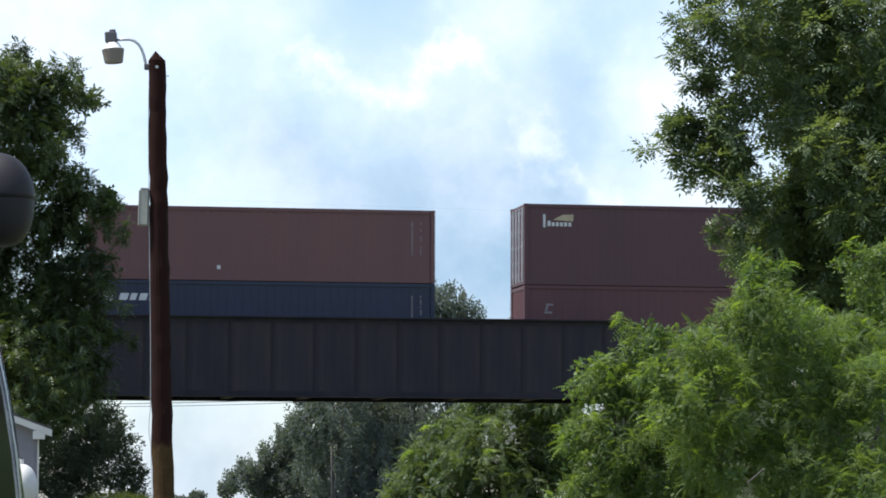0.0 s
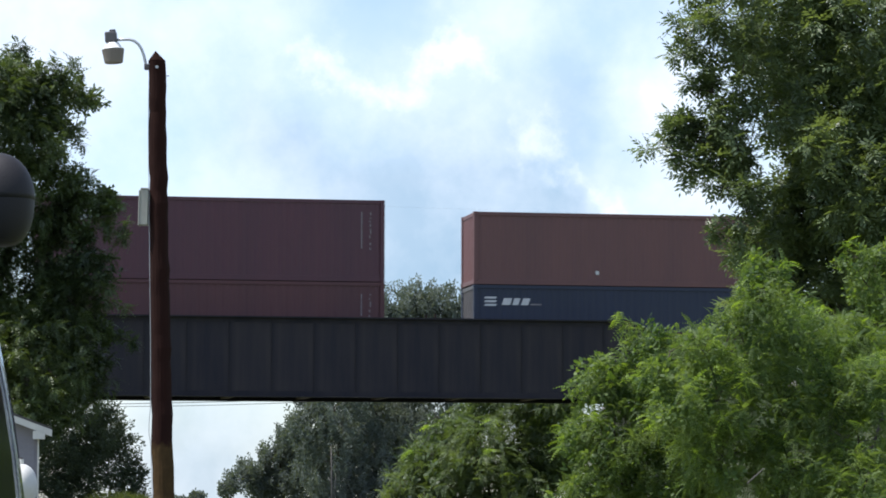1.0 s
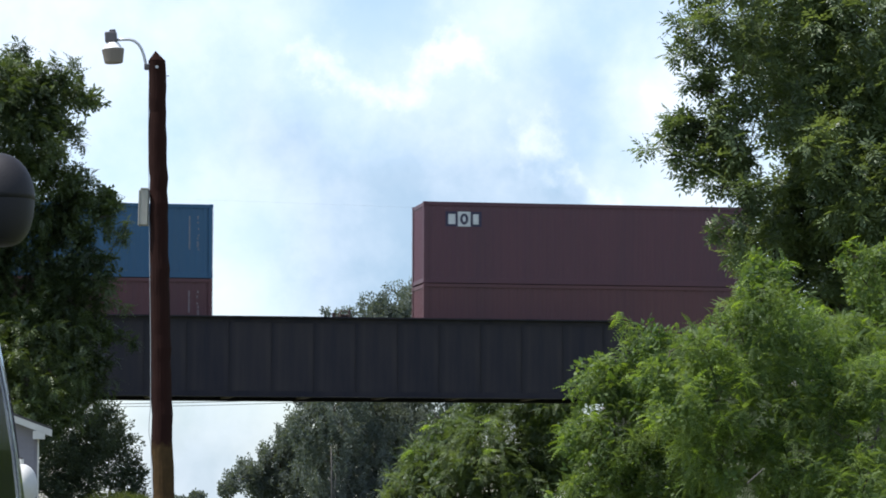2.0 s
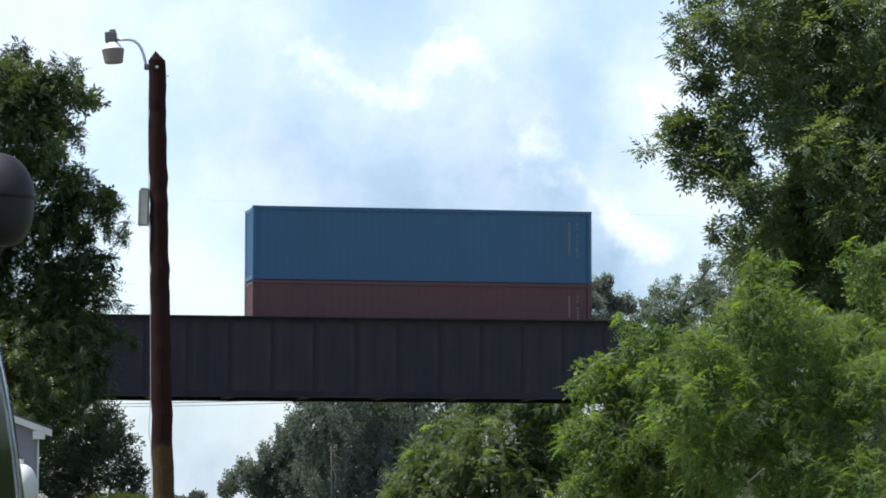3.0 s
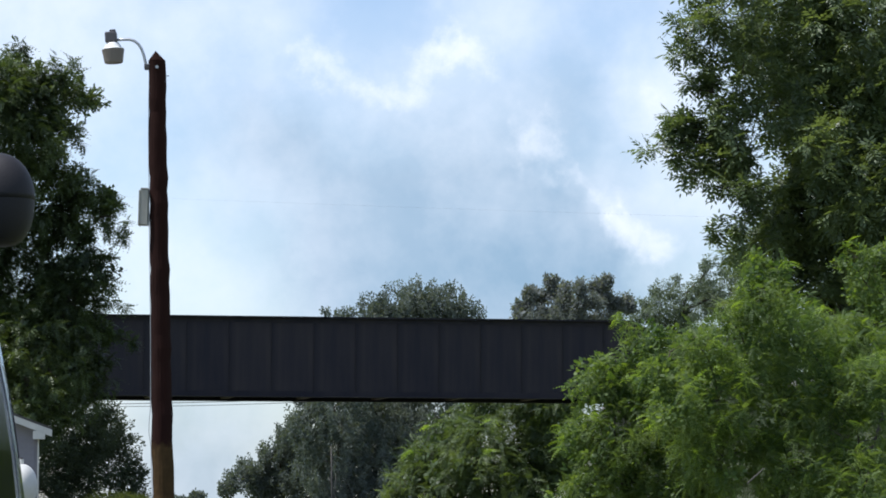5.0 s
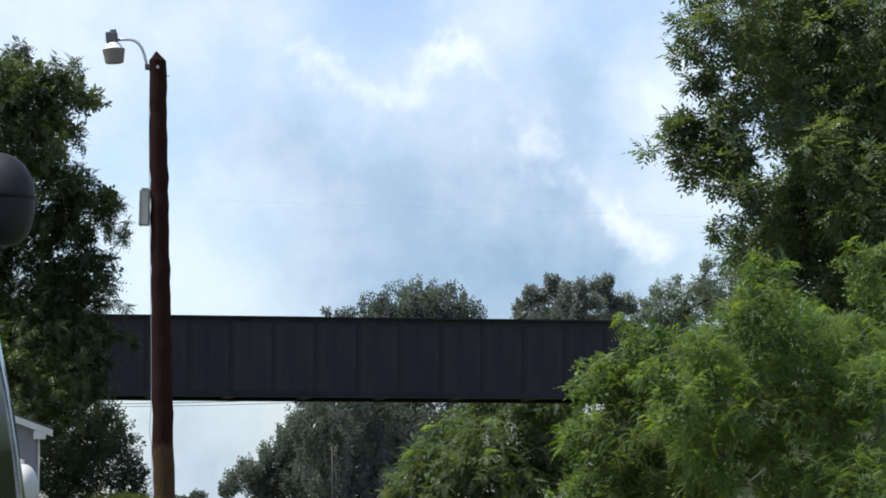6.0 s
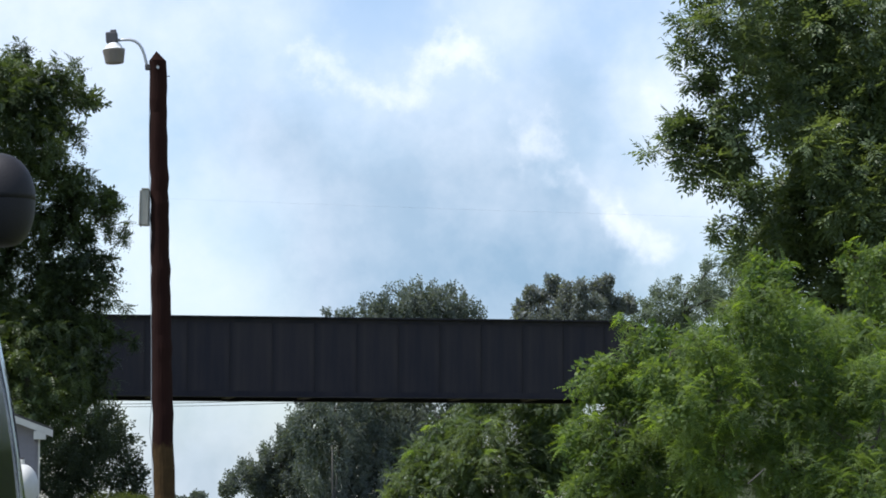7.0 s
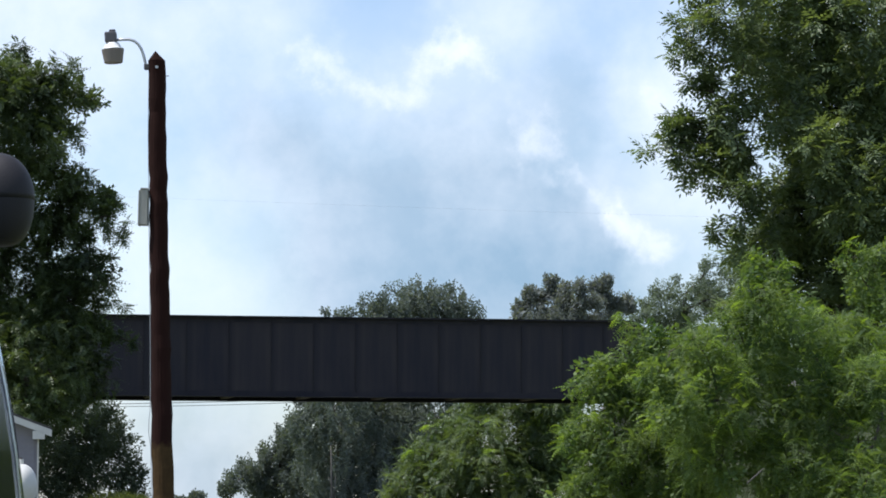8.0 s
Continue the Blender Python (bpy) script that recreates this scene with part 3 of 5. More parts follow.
load(tan, X_FIRST, TOP_FIRST - 2.896)
under = make_container("shipping_container", REDBROWN, LOW, "red-brown steel shipping container in a well car under a brown one")
decal(under, 0.80, 1.06, 1.86, 1.93, MARK_FAINT)
decal(under, 0.76, 0.84, 1.66, 1.85, MARK_FAINT, 0.05)
decal(under, 0.74, 1.02, 1.58, 1.65, MARK_FAINT)
load(under, X_FIRST, TOP_FIRST - 2.896 - 0.014 - LOW)

upper = make_container("shipping_container", ORANGE, LOW, "faded orange-brown steel shipping container stacked on a navy one")
decal(upper, 4.45, 4.57, 0.40, 0.53)
code_marks(upper, LOW, 3)
load(upper, X_STRIPE, TOP_STRIPE - LOW)
navy = make_container("shipping_container", NAVY, LOW, "dark navy steel shipping container with white stripes, in a well car", end_mat=DULL_STEEL)
for k in range(3):
    decal(navy, 0.38, 0.80, 2.10 - 0.13 * k, 2.17 - 0.13 * k, None, 0.05, "logo", "white slanted stripe")
for x0, x1 in ((1.02, 1.32), (1.40, 1.62), (1.72, 1.98)):
    decal(navy, x0, x1, 1.88, 2.12, None, 0.08)
decal(navy, 2.06, 2.46, 1.88, 1.93, MARK_FAINT)
code_marks(navy, LOW, 4, 1.4)
load(navy, X_STRIPE, TOP_STRIPE - LOW - 0.014 - LOW)

ring = make_container("shipping_container", MAROON, 2.896, "dark maroon steel shipping container with a white square logo")
decal(ring, 0.80, 2.10, 2.02, 2.55, MARK_NAVY, 0, "logo_field", "faded navy logo field").matrix_basis = pose(0, 0.0335, 0)
decal(ring, 0.90, 1.15, 2.10, 2.46)
plate = decal(ring, 1.24, 1.70, 2.02, 2.55, None, 0, "logo", "white square with a dark ring")
oval = bmesh.new()
outer = [oval.verts.new((1.47 + 0.15 * math.cos(a), 0, 2.285 + 0.20 * math.sin(a))) for a in (math.pi / 10 * k for k in range(20))]
inner = [oval.verts.new((1.47 + 0.06 * math.cos(a), 0, 2.285 + 0.11 * math.sin(a))) for a in (math.pi / 10 * k for k in range(20))]
for k in range(20):
    oval.faces.new((outer[k], outer[(k + 1) % 20], inner[(k + 1) % 20], inner[k]))
part("logo_ring", oval, MARK_NAVY, plate, "dark navy oval ring", at=pose(0, -0.004, 0))
decal(ring, 1.79, 1.99, 2.10, 2.46)
code_marks(ring, 2.896, 5)
load(ring, X_RING, TOP_RING - 2.896)
under2 = make_container("shipping_container", REDBROWN, LOW, "red-brown steel shipping container in a well car under a maroon one")
code_marks(under2, LOW, 6, 1.4)
load(under2, X_RING, TOP_RING - 2.896 - 0.014 - LOW)

blue = make_container("shipping_container", BLUE, LOW, "sea-blue steel shipping container stacked on a red-brown one", end_mat=BLUE)
code_marks(blue, LOW, 7)
load(blue, X_LAST, TOP_LAST - LOW)
under3 = make_container("shipping_container", REDBROWN, LOW, "red-brown steel shipping container in the last well car")
code_marks(under3, LOW, 8, 1.4)
load(under3, X_LAST, TOP_LAST - LOW - 0.014 - LOW)

WHEELS = []           # wheelsets, which turn on their cars


def make_well_car(label, west, east):
    """A double-stack well car: deep side sills, a low floor, end platforms over the trucks. z from the rail."""
    car = thing("well_car", Matrix.Identity(4), label, "rail car", "well cars of the train")
    for y in (-0.22, WIDE + 0.06):
        part("side_sill", box(-0.5, LONG + 0.5, y, y + 0.16, 0.30, 1.25, 0.02), RUST, car)
        part("sill_cap", box(-0.52, LONG + 0.52, y - 0.04, y + 0.20, 1.252, 1.32, 0.01), RUST, car)
    part("well_floor", box(-0.3, LONG + 0.3, -0.05, WIDE + 0.05, 0.26, 0.35), RUST, car)
    for x0, x1, x_end in ((-0.5 - west, -0.3, -0.5 - west), (LONG + 0.3, LONG + 0.5 + east, LONG + 0.5 + east)):
        part("bulkhead", box(x1 - 0.1 if x0 < 0 else x0, x1 if x0 < 0 else x0 + 0.1, 0.0, WIDE, 0.36, 1.15, 0.01), RUST, car)
        part("end_platform", box(x0, x1 - 0.104 if x0 < 0 else x1, 0.25, WIDE - 0.25, 1.0, 1.16, 0.02), RUST, car)
    return car


def make_truck(car, x):
    """A two-axle truck under a car's end."""
    for y in (MIDDLE - 1.0, MIDDLE + 1.0):
        frame_bm = box(x - 1.15, x + 1.15, y - 0.09, y + 0.09, 0.42, 0.62, 0.03)
        box(x - 0.4, x + 0.4, y - 0.10, y + 0.10, 0.25, 0.80, 0.04, frame_bm)
        part("truck_frame", frame_bm, RUST, car)
    part("bolster", box(x - 0.2, x + 0.2, MIDDLE - 0.98, MIDDLE + 0.98, 0.62, 0.99, 0.03), RUST, car)
    for dx in (-0.89, 0.89):
        axle = part("wheelset", tube([(0, -0.95, 0), (0, 0.95, 0)], 0.075, 10), RAIL_STEEL, car)
        for y in (-0.75, 0.75):
            out = 1 if y > 0 else -1
            part("wheel", tube([(0, y - out * 0.06, 0), (0, y - out * 0.03, 0), (0, y - out * 0.03, 0), (0, y + out * 0.07, 0)],
                               [0.445, 0.445, 0.42, 0.42], 28), RAIL_STEEL, axle)
        WHEELS.append((axle, x + dx))


def platform_fittings(car, posts, wheel=None):
    """Stanchions and a hand brake wheel that stand up from an end platform."""
    for x, y, top in posts:
        part("stanchion", tube([(x, y, 1.15), (x, y, top)], 0.045, 8), RUST, car)
    if wheel:
        x, y, z = wheel
        rim = bmesh.new()
        n = 20
        pts = [(x + 0.22 * math.cos(2 * math.pi * k / n), y, z + 0.22 * math.sin(2 * math.pi * k / n)) for k in range(n + 1)]
        tube(pts, 0.022, 6, rim, caps=False)
        for a in (0.3, 2.4, 4.5):
            tube([(x, y, z), (x + 0.21 * math.cos(a), y, z + 0.21 * math.sin(a))], 0.015, 6, rim)
        part("brake_wheel", rim, RUST, car, "spoked hand brake wheel")
        part("brake_housing", box(x - 0.15, x + 0.2, y + 0.03, y + 0.25, 1.15, z + 0.1, 0.03), RUST, car)


wells = [make_well_car("rusty articulated double-stack well car carrying containers", w, e) for w, e in ((0.9, 1.6), (0.9, 1.1), (2.7, 1.1), (2.7, 2.4))]
for car, x in zip(wells, (X_FIRST, X_STRIPE, X_RING, X_LAST)):
    load(car, x, RAIL)
make_truck(wells[0], -1.6)
make_truck(wells[0], LONG + 1.6)
make_truck(wells[1], -1.6)
make_truck(wells[2], -1.85)
make_truck(wells[3], LONG + 1.85)
make_truck(wells[3], -1.85)
platform_fittings(wells[1], ((-1.30, 0.5, 1.93), (-1.38, 1.9, 1.97)))
platform_fittings(wells[2], ((-3.15, 0.5, 1.92), (-2.9, 1.8, 2.0), (-2.55, 0.6, 2.06)), (-2.72, 0.7, 1.78))


# ---- the pole with its yard light ----
def make_pole():
    """A leaning, hand-cut wooden pole with a pointed top."""
    top, foot = Vector((-3.485, 36.000, 6.799)), Vector((-3.326, 36.000, -0.001))
    pole = thing("utility_pole", Matrix.Translation(foot), "leaning dark brown wooden utility pole with a pointed top", "pole")
    rng = random.Random(2)

    def stretch(z0, z1, count):
        pts, radii = [], []
        for k in range(count + 1):
            z = z0 + (z1 - z0) * k / count
            f = z / (top.z - foot.z)
            c = (top - foot) * f
            pts.append((c.x + rng.uniform(-0.009, 0.009), c.y + rng.uniform(-0.006, 0.006), c.z))
            radii.append(0.137 - 0.034 * f + rng.uniform(-0.0035, 0.0035))
        return pts, radii

    pts, radii = stretch(-0.2, top.z - foot.z, 44)
    bm = tube(pts, radii, 20)
    # the roof-shaped cut at the top
    end = Vector(pts[-1])
    r = radii[-1]
    ridge = end + Vector((-0.012, 0, 0.115))
    cut = bmesh.new()
    ring = [cut.verts.new((end.x + r * math.cos(a), end.y + r * math.sin(a), end.z)) for a in (math.pi / 10 * k for k in range(20))]
    tips = [cut.verts.new(ridge + Vector((0, y, 0))) for y in (-0.05, 0.05)]
    for k in range(20):
        a = math.pi / 10 * (k + 0.5)
        cut.faces.new((ring[k], ring[(k + 1) % 20], tips[1 if math.sin(a) > 0 else 0]))
    cut.faces.new((ring[0], tips[1], tips[0]))
    cut.faces.new((ring[10], tips[0], tips[1]))
    bmesh.ops.recalc_face_normals(cut, faces=cut.faces[:])
    join(bm, cut)
    part("shaft", bm, POLE_WOOD, pole, "dark creosoted shaft, worn bare and pale brown below")
    bolt = Vector((-3.473, 35.900, 6.709)) - foot
    part("bolt", tube([bolt + Vector((0, 0.02, 0)), bolt - Vector((0, 0.02, 0))], 0.018, 10), GALVANISED, pole, "galvanised bolt head")
    nail = Vector((-3.372, 36.000, 6.612)) - foot
    part("nail", tube([nail, nail + Vector((0.035, 0, 0.004))], 0.005, 6), DULL_STEEL, pole)
    # ground wire stapled down the shaft, slack near its foot
    line = [Vector(p) - foot for p in ((-3.578, 35.980, 6.575), (-3.578, 35.980, 5.884), (-3.564, 35.970, 5.193), (-3.545, 35.970, 4.301), (-3.526, 35.960, 3.412),
                                       (-3.519, 35.960, 2.799), (-3.519, 35.950, 2.560), (-3.530, 35.950, 2.445), (-3.534, 35.950, 2.289), (-3.508, 35.950, 2.119), (-3.485, 35.950, 1.510), (-3.462, 35.950, 0.162))]
    part("ground_wire", tube(line, 0.004, 6), GALVANISED, pole, "thin grey ground wire")


make_pole()


def make_yard_light():
    """A barn light on a bent pipe arm: control box, white cap and a ribbed lens bowl."""
    at = Vector((-4.021, 36.000, 6.937))
    lamp = thing("yard_light", Matrix.Translation(at), "grey yard light with a white cap on a curved pipe arm", "outdoor lamp")

    def q(p):
        return Vector(p) - at

    arm = [q(p) for p in ((-3.613, 36.000, 6.716), (-3.624, 36.000, 6.771), (-3.646, 36.000, 6.868), (-3.674, 36.000, 6.945), (-3.712, 36.000, 7.004), (-3.764, 36.000, 7.045), (-3.830, 36.000, 7.062), (-3.905, 36.000, 7.059), (-3.995, 36.000, 7.052))]
    part("arm", tube(arm, 0.0175, 10), GALVANISED, lamp, "bent galvanised pipe", True)
    a = q((-3.606, 36.000, 6.730))
    part("bracket", box(a.x - 0.03, a.x + 0.035, -0.05, 0.05, a.z - 0.04, a.z + 0.025, 0.008), DULL_STEEL, lamp)
    tilt = pose(0, 0, 0, 0, -4, 0)
    body = box(-0.085, 0.055, -0.07, 0.07, 0.085, 0.215, 0.018)
    box(-0.03, 0.045, -0.035, 0.035, 0.214, 0.245, 0.012, body)
    part("control_box", body, LAMP_GREY, lamp, "dark grey control box", at=tilt)
    part("cap", lathe([(0.06, 0.084), (0.075, 0.08), (0.098, 0.045), (0.110, 0.012), (0.134, 0.008), (0.134, 0.0)], 24), LAMP_WHITE, lamp, "sunlit white cap", True, at=tilt)
    # ribbed bowl, open below
    ribs = bmesh.new()
    n = 48
    rows = []
    for r, z in ((0.130, -0.001), (0.127, -0.02), (0.117, -0.08), (0.106, -0.155), (0.100, -0.165)):
        rows.append([ribs.verts.new(((r + (0.003 if k % 2 else 0)) * math.cos(2 * math.pi * k / n), (r + (0.003 if k % 2 else 0)) * math.sin(2 * math.pi * k / n), z)) for k in range(n)])
    for a, b in zip(rows, rows[1:]):
        for k in range(n):
            ribs.faces.new((a[k], a[(k + 1) % n], b[(k + 1) % n], b[k]))
    lens = part("lens_bowl", ribs, LENS, lamp, "ribbed grey plastic lens bowl", at=tilt)
    solid = lens.modifiers.new("wall", "SOLIDIFY")
    solid.thickness = 0.004
    part("bulb", lathe([(0.02, -0.005), (0.03, -0.03), (0.038, -0.08), (0.03, -0.12), (0.004, -0.135)], 16), LAMP_WHITE, lamp, "unlit white bulb", True, at=tilt)


LENS = bpy.data.materials.new("lens_plastic")
LENS.use_nodes = True
_lens = LENS.node_tree
_principled = _lens.nodes["Principled BSDF"]
_principled.inputs["Base Color"].default_value = (0.40, 0.36, 0.34, 1)
_principled.inputs["Roughness"].default_value = 0.35
_see = _lens.nodes.new("ShaderNodeBsdfTranslucent")
_see.inputs["Color"].default_value = (0.60, 0.54, 0.49, 1)
_half = _lens.nodes.new("ShaderNodeMixShader")
_half.inputs[0].default_value = 0.62
_lens.links.new(_principled.outputs[0], _half.inputs[1])
_lens.links.new(_see.outputs[0], _half.inputs[2])
_lens.links.new(_half.outputs[0], _lens.nodes["Material Output"].inputs["Surface"])
make_yard_light()


def make_meter_box():
    """A pale flat box screwed to the side of the pole."""
    at = Vector((-3.630, 36.000, 5.004))
    m = thing("meter_box", Matrix.Translation(at) @ pose(0, 0, 0, 0, 1.2, 0), "pale grey metal box fixed to the pole", "electrical box")
    part("case", box(-0.035, 0.062, -0.11, 0.09, -0.215, 0.215, 0.008), BOX_GREY, m)
    part("lid", box(-0.052, -0.036, -0.115, 0.095, -0.222, 0.205, 0.006), BOX_GREY, m)
    part("hinge_cap", box(-0.03, 0.055, -0.12, 0.02, 0.216, 0.232, 0.004), BOX_GREY, m)
    part("latch", box(-0.062, -0.053, -0.03, 0.01, 0.02, 0.06, 0.003), DULL_STEEL, m)


make_meter_box()


# ---- the shed and its tank ----
def make_house():
    """A small gabled outbuilding, its gable towards the road."""
    foot = Vector((-8.909, 66.000, 2.424))
    h = thing("outbuilding", Matrix.Translation((foot.x, 66, 0)) @ pose(0, 0, 0, 0, 0, 7.8), "small grey-sided outbuilding with white trim and gable roof", "house")
    wide, deep, eave, slope = 4.6, 6.0, 2.90, math.tan(radians(20.5))
    peak = eave + wide / 2 * slope
    part("gable_wall", prism([(0, -0.1), (0, eave), (-wide / 2, peak), (-wide, eave), (-wide, -0.1)], 0.12), SIDING, h)
    part("gable_wall", prism([(0, -0.1), (0, eave), (-wide / 2, peak), (-wide, eave), (-wide, -0.1)], 0.12), SIDING, h, at=pose(0, deep - 0.12, 0))
    for x in (-0.12, -wide):
        part("side_wall", box(x, x + 0.12, 0.123, deep - 0.123, -0.1, eave - 0.06), SIDING, h)
    # lap boards on the gable
    z = 0.1
    lap = None
    while z < eave - 0.15:
        if lap is None:
            bm = bmesh.new()
            vs = [bm.verts.new(v) for v in ((-wide + 0.1, -0.016, 0), (-0.1, -0.016, 0), (-0.1, -0.004, 0.14), (-wide + 0.1, -0.004, 0.14), (-0.1, 0, 0), (-wide + 0.1, 0, 0))]
            bm.faces.new(vs[:4])
            bm.faces.new((vs[0], vs[5], vs[4], vs[1]))
            lap = part("lap_board", bm, SIDING, h, at=pose(0, 0, z))
        else:
            shared("lap_board", lap.data, h, pose(0, 0, z))
        z += 0.14
    for x in (-0.095, -wide):
        part("corner_trim", box(x + (0.06 if x > -1 else 0.0), x + (0.097 if x > -1 else 0.057), -0.022, -0.003, 0.0, eave - 0.02, 0.004), WHITE_PAINT, h, "white corner board")
    part("door_casing", box(-0.36, -0.31, -0.03, -0.004, 0.0, 2.1, 0.004), WHITE_PAINT, h, "white door casing")
    over = 0.28
    for s in (1, -1):
        base_x = 0 if s == 1 else -wide
        ridge = (-wide / 2, peak + 0.16)
        low = (base_x + s * over, eave - over * slope + 0.16)
        roof = bmesh.new()
        v = [roof.verts.new(p) for y in (-0.32, deep + 0.3) for p in ((ridge[0], y, ridge[1]), (low[0], y, low[1]), (low[0], y, low[1] - 0.05), (ridge[0], y, ridge[1] - 0.05))]
        for f in ((0, 1, 2, 3), (7, 6, 5, 4), (0, 4, 5, 1), (2, 6, 7, 3), (1, 5, 6, 2), (0, 3, 7, 4)):
            roof.faces.new([v[k] for k in f])
        bmesh.ops.recalc_face_normals(roof, faces=roof.faces[:])
        part("roof", roof, SHINGLE, h, "dark shingle roof")
        rake = prism([(ridge[0], ridge[1] - 0.052), (low[0], low[1] - 0.052), (low[0], low[1] - 0.20), (ridge[0], ridge[1] - 0.20)], 0.03)
        part("rake_board", rake, WHITE_PAINT, h, "white rake board", at=pose(0, -0.32, 0))
        part("soffit", prism([(ridge[0], ridge[1] - 0.12), (low[0], low[1] - 0.12), (low[0], low[1] - 0.14), (ridge[0], ridge[1] - 0.14)], 0.285), WHITE_PAINT, h, at=pose(0, -0.288, 0))
        x0, x1 = sorted((base_x - s * 0.14, base_x + s * 0.13))
        part("eave_return", box(x0, x1, -0.31, -0.02, eave - 0.20, eave - 0.02, 0.006), WHITE_PAINT, h, "white boxed eave return")


make_house()


def make_tank():
    """A fuel tank on a steel stand, with domed ends."""
    c = Vector((-8.530, 63.000, 1.651))
    t = thing("fuel_tank", Matrix.Translation((c.x, 63, 0)), "white domed fuel tank on a steel stand beside the outbuilding", "tank")
    r, long = 0.48, 1.9
    prof = [(r * math.cos(a), 0.30 * math.sin(a)) for a in (math.pi / 2 * k / 8 for k in range(9))]
    pts = [(-0.30 + z, q) for q, z in prof][::-1] + [(-0.30 - long, r)] + [(-0.30 - long - z, q) for q, z in prof[1:]]
    part("shell", tube([(x, 0, c.z) for x, q in pts], [max(q, 0.003) for x, q in pts], 28), TANK_WHITE, t, "", True)
    part("filler_cap", tube([(-0.34, 0, c.z + r - 0.02), (-0.34, 0, c.z + r + 0.10)], [0.05, 0.05], 12), TANK_WHITE, t)
    part("cap_knob", tube([(-0.34, 0, c.z + r + 0.10), (-0.34, 0, c.z + r + 0.14)], [0.03, 0.025], 10), DULL_STEEL, t)
    for x in (-0.55, -0.30 - long + 0.2):
        for y in (-0.38, 0.38):
            part("leg", tube([(x, y * 1.15, 0), (x, y * 0.9, c.z - 0.28)], 0.03, 8), DULL_STEEL, t)
        part("saddle", box(x - 0.04, x + 0.04, -0.4, 0.4, c.z - 0.50, c.z - 0.42, 0.01), DULL_STEEL, t)


make_tank()


# ---- the van parked close by ----
def make_van():
    """The side and front corner of a tall van that stands beside the eye, with its wing mirror."""
    v = thing("parked_van", pose(-2.136, 6.2, 0.03), "dark blue van with bright window trim and a black mirror", "van")
    half = [(0.96, 0.45), (1.02, 0.62), (1.035, 1.15), (1.022, 1.577), (0.992, 1.79), (0.948, 2.0), (0.88, 2.22), (0.78, 2.40), (0.5, 2.47)]
    outline = half + [(-x, z) for x, z in half[::-1]]
    bm = prism([(x, z - 0.03) for x, z in outline], 3.6)
    bmesh.ops.translate(bm, verts=bm.verts[:], vec=(0, -1.8, 0))
    sharp = [e for e in bm.edges if abs(e.verts[0].co.y - e.verts[1].co.y) < 0.01]
    bmesh.ops.bevel(bm, geom=sharp, offset=0.02, segments=3, affect="EDGES")
    body = part("body", bm, TRUCK_PAINT, v, "dark blue glossy paint", True)

    def strip(z0, z1, y0, y1, out, steps=6):
        s = bmesh.new()
        rows = []
        for k in range(steps + 1):
            z = z0 + (z1 - z0) * k / steps
            for (xa, za), (xb, zb) in zip(half, half[1:]):
                if za <= z <= zb:
                    x = xa + (xb - xa) * (z - za) / (zb - za)
            rows.append([s.verts.new(p) for p in ((x + out, y0, z - 0.03), (x + out, y1, z - 0.03), (x - 0.01, y1, z - 0.03), (x - 0.01, y0, z - 0.03))])
        for a, b in zip(rows, rows[1:]):
            for k in range(4):
                s.faces.new((a[k], a[(k + 1) % 4], b[(k + 1) % 4], b[k]))
        s.faces.new(rows[0][::-1])
        s.faces.new(rows[-1])
        bmesh.ops.recalc_face_normals(s, faces=s.faces[:])
        return s

    part("side_window", strip(1.25, 2.15, -0.2, 1.61, 0.004), DARK_GLASS, v, "dark tinted side window")
    part("window_trim", strip(1.2, 2.2, 1.675, 1.712, 0.006), CHROME, v, "bright metal window trim")
    for x in (-0.86, 0.86):
        for y in (-1.2, 1.15):
            tyre = part("tyre", tube([(x - 0.11, y, 0.33), (x - 0.09, y, 0.33), (x + 0.09, y, 0.33), (x + 0.11, y, 0.33)], [0.29, 0.33, 0.33, 0.29], 28), BLACK_GAP, v, "black rubber tyre", True)
            part("rim", tube([(x - 0.115, y, 0.33), (x + 0.115, y, 0.33)], 0.2, 20), GALVANISED, tyre)
    # mirror: a rounded black shell with a seam and a paler lower lip
    centre = Vector((-1.206, 8.000, 2.377)) - Vector((-2.136, 6.2, 0.03))
    sx, sy, sz = 0.106, 0.09, 0.127

    def shell(a0, a1, grow=1.0):
        s = bmesh.new()
        rows = []
        for k in range(15):
            a = a0 + (a1 - a0) * k / 14
            ca, sa = max(math.cos(a), 0.0), math.sin(a)
            p = 0.86 if sa > 0 else 0.55
            flat = ca ** p
            rows.append([s.verts.new((grow * sx * flat * math.copysign(abs(math.cos(b)) ** 0.8, math.cos(b)), grow * sy * flat * math.copysign(abs(math.sin(b)) ** 0.8, math.sin(b)), sz * sa))
                         for b in (2 * math.pi * q / 32 for q in range(32))])
        for a, b in zip(rows, rows[1:]):
            for q in range(32):
                s.faces.new((a[q], a[(q + 1) % 32], b[(q + 1) % 32], b[q]))
        s.faces.new(rows[0][::-1])
        s.faces.new(rows[-1])
        bmesh.ops.recalc_face_normals(s, faces=s.faces[:])
        return s

    mirror = part("wing_mirror", shell(0.0, math.pi / 2 - 0.01), BLACK_PLASTIC, v, "black rounded plastic mirror housing", True, at=Matrix.Translation(centre))
    part("lower_shell", shell(-1.1, 0.10, 0.99), BLACK_PLASTIC, mirror, "", True)
    part("lower_lip", shell(-math.pi / 2 + 0.02, -1.11, 0.985), BLACK_PLASTIC, mirror, "grey lower lip", True)
    part("mirror_arm", tube([(-0.02, 0, -0.05), (-0.12, -0.06, -0.12), (centre.x * 0 - 0.22, -0.1, -0.2)], [0.03, 0.028, 0.03], 10), BLACK_PLASTIC, mirror)


make_van()


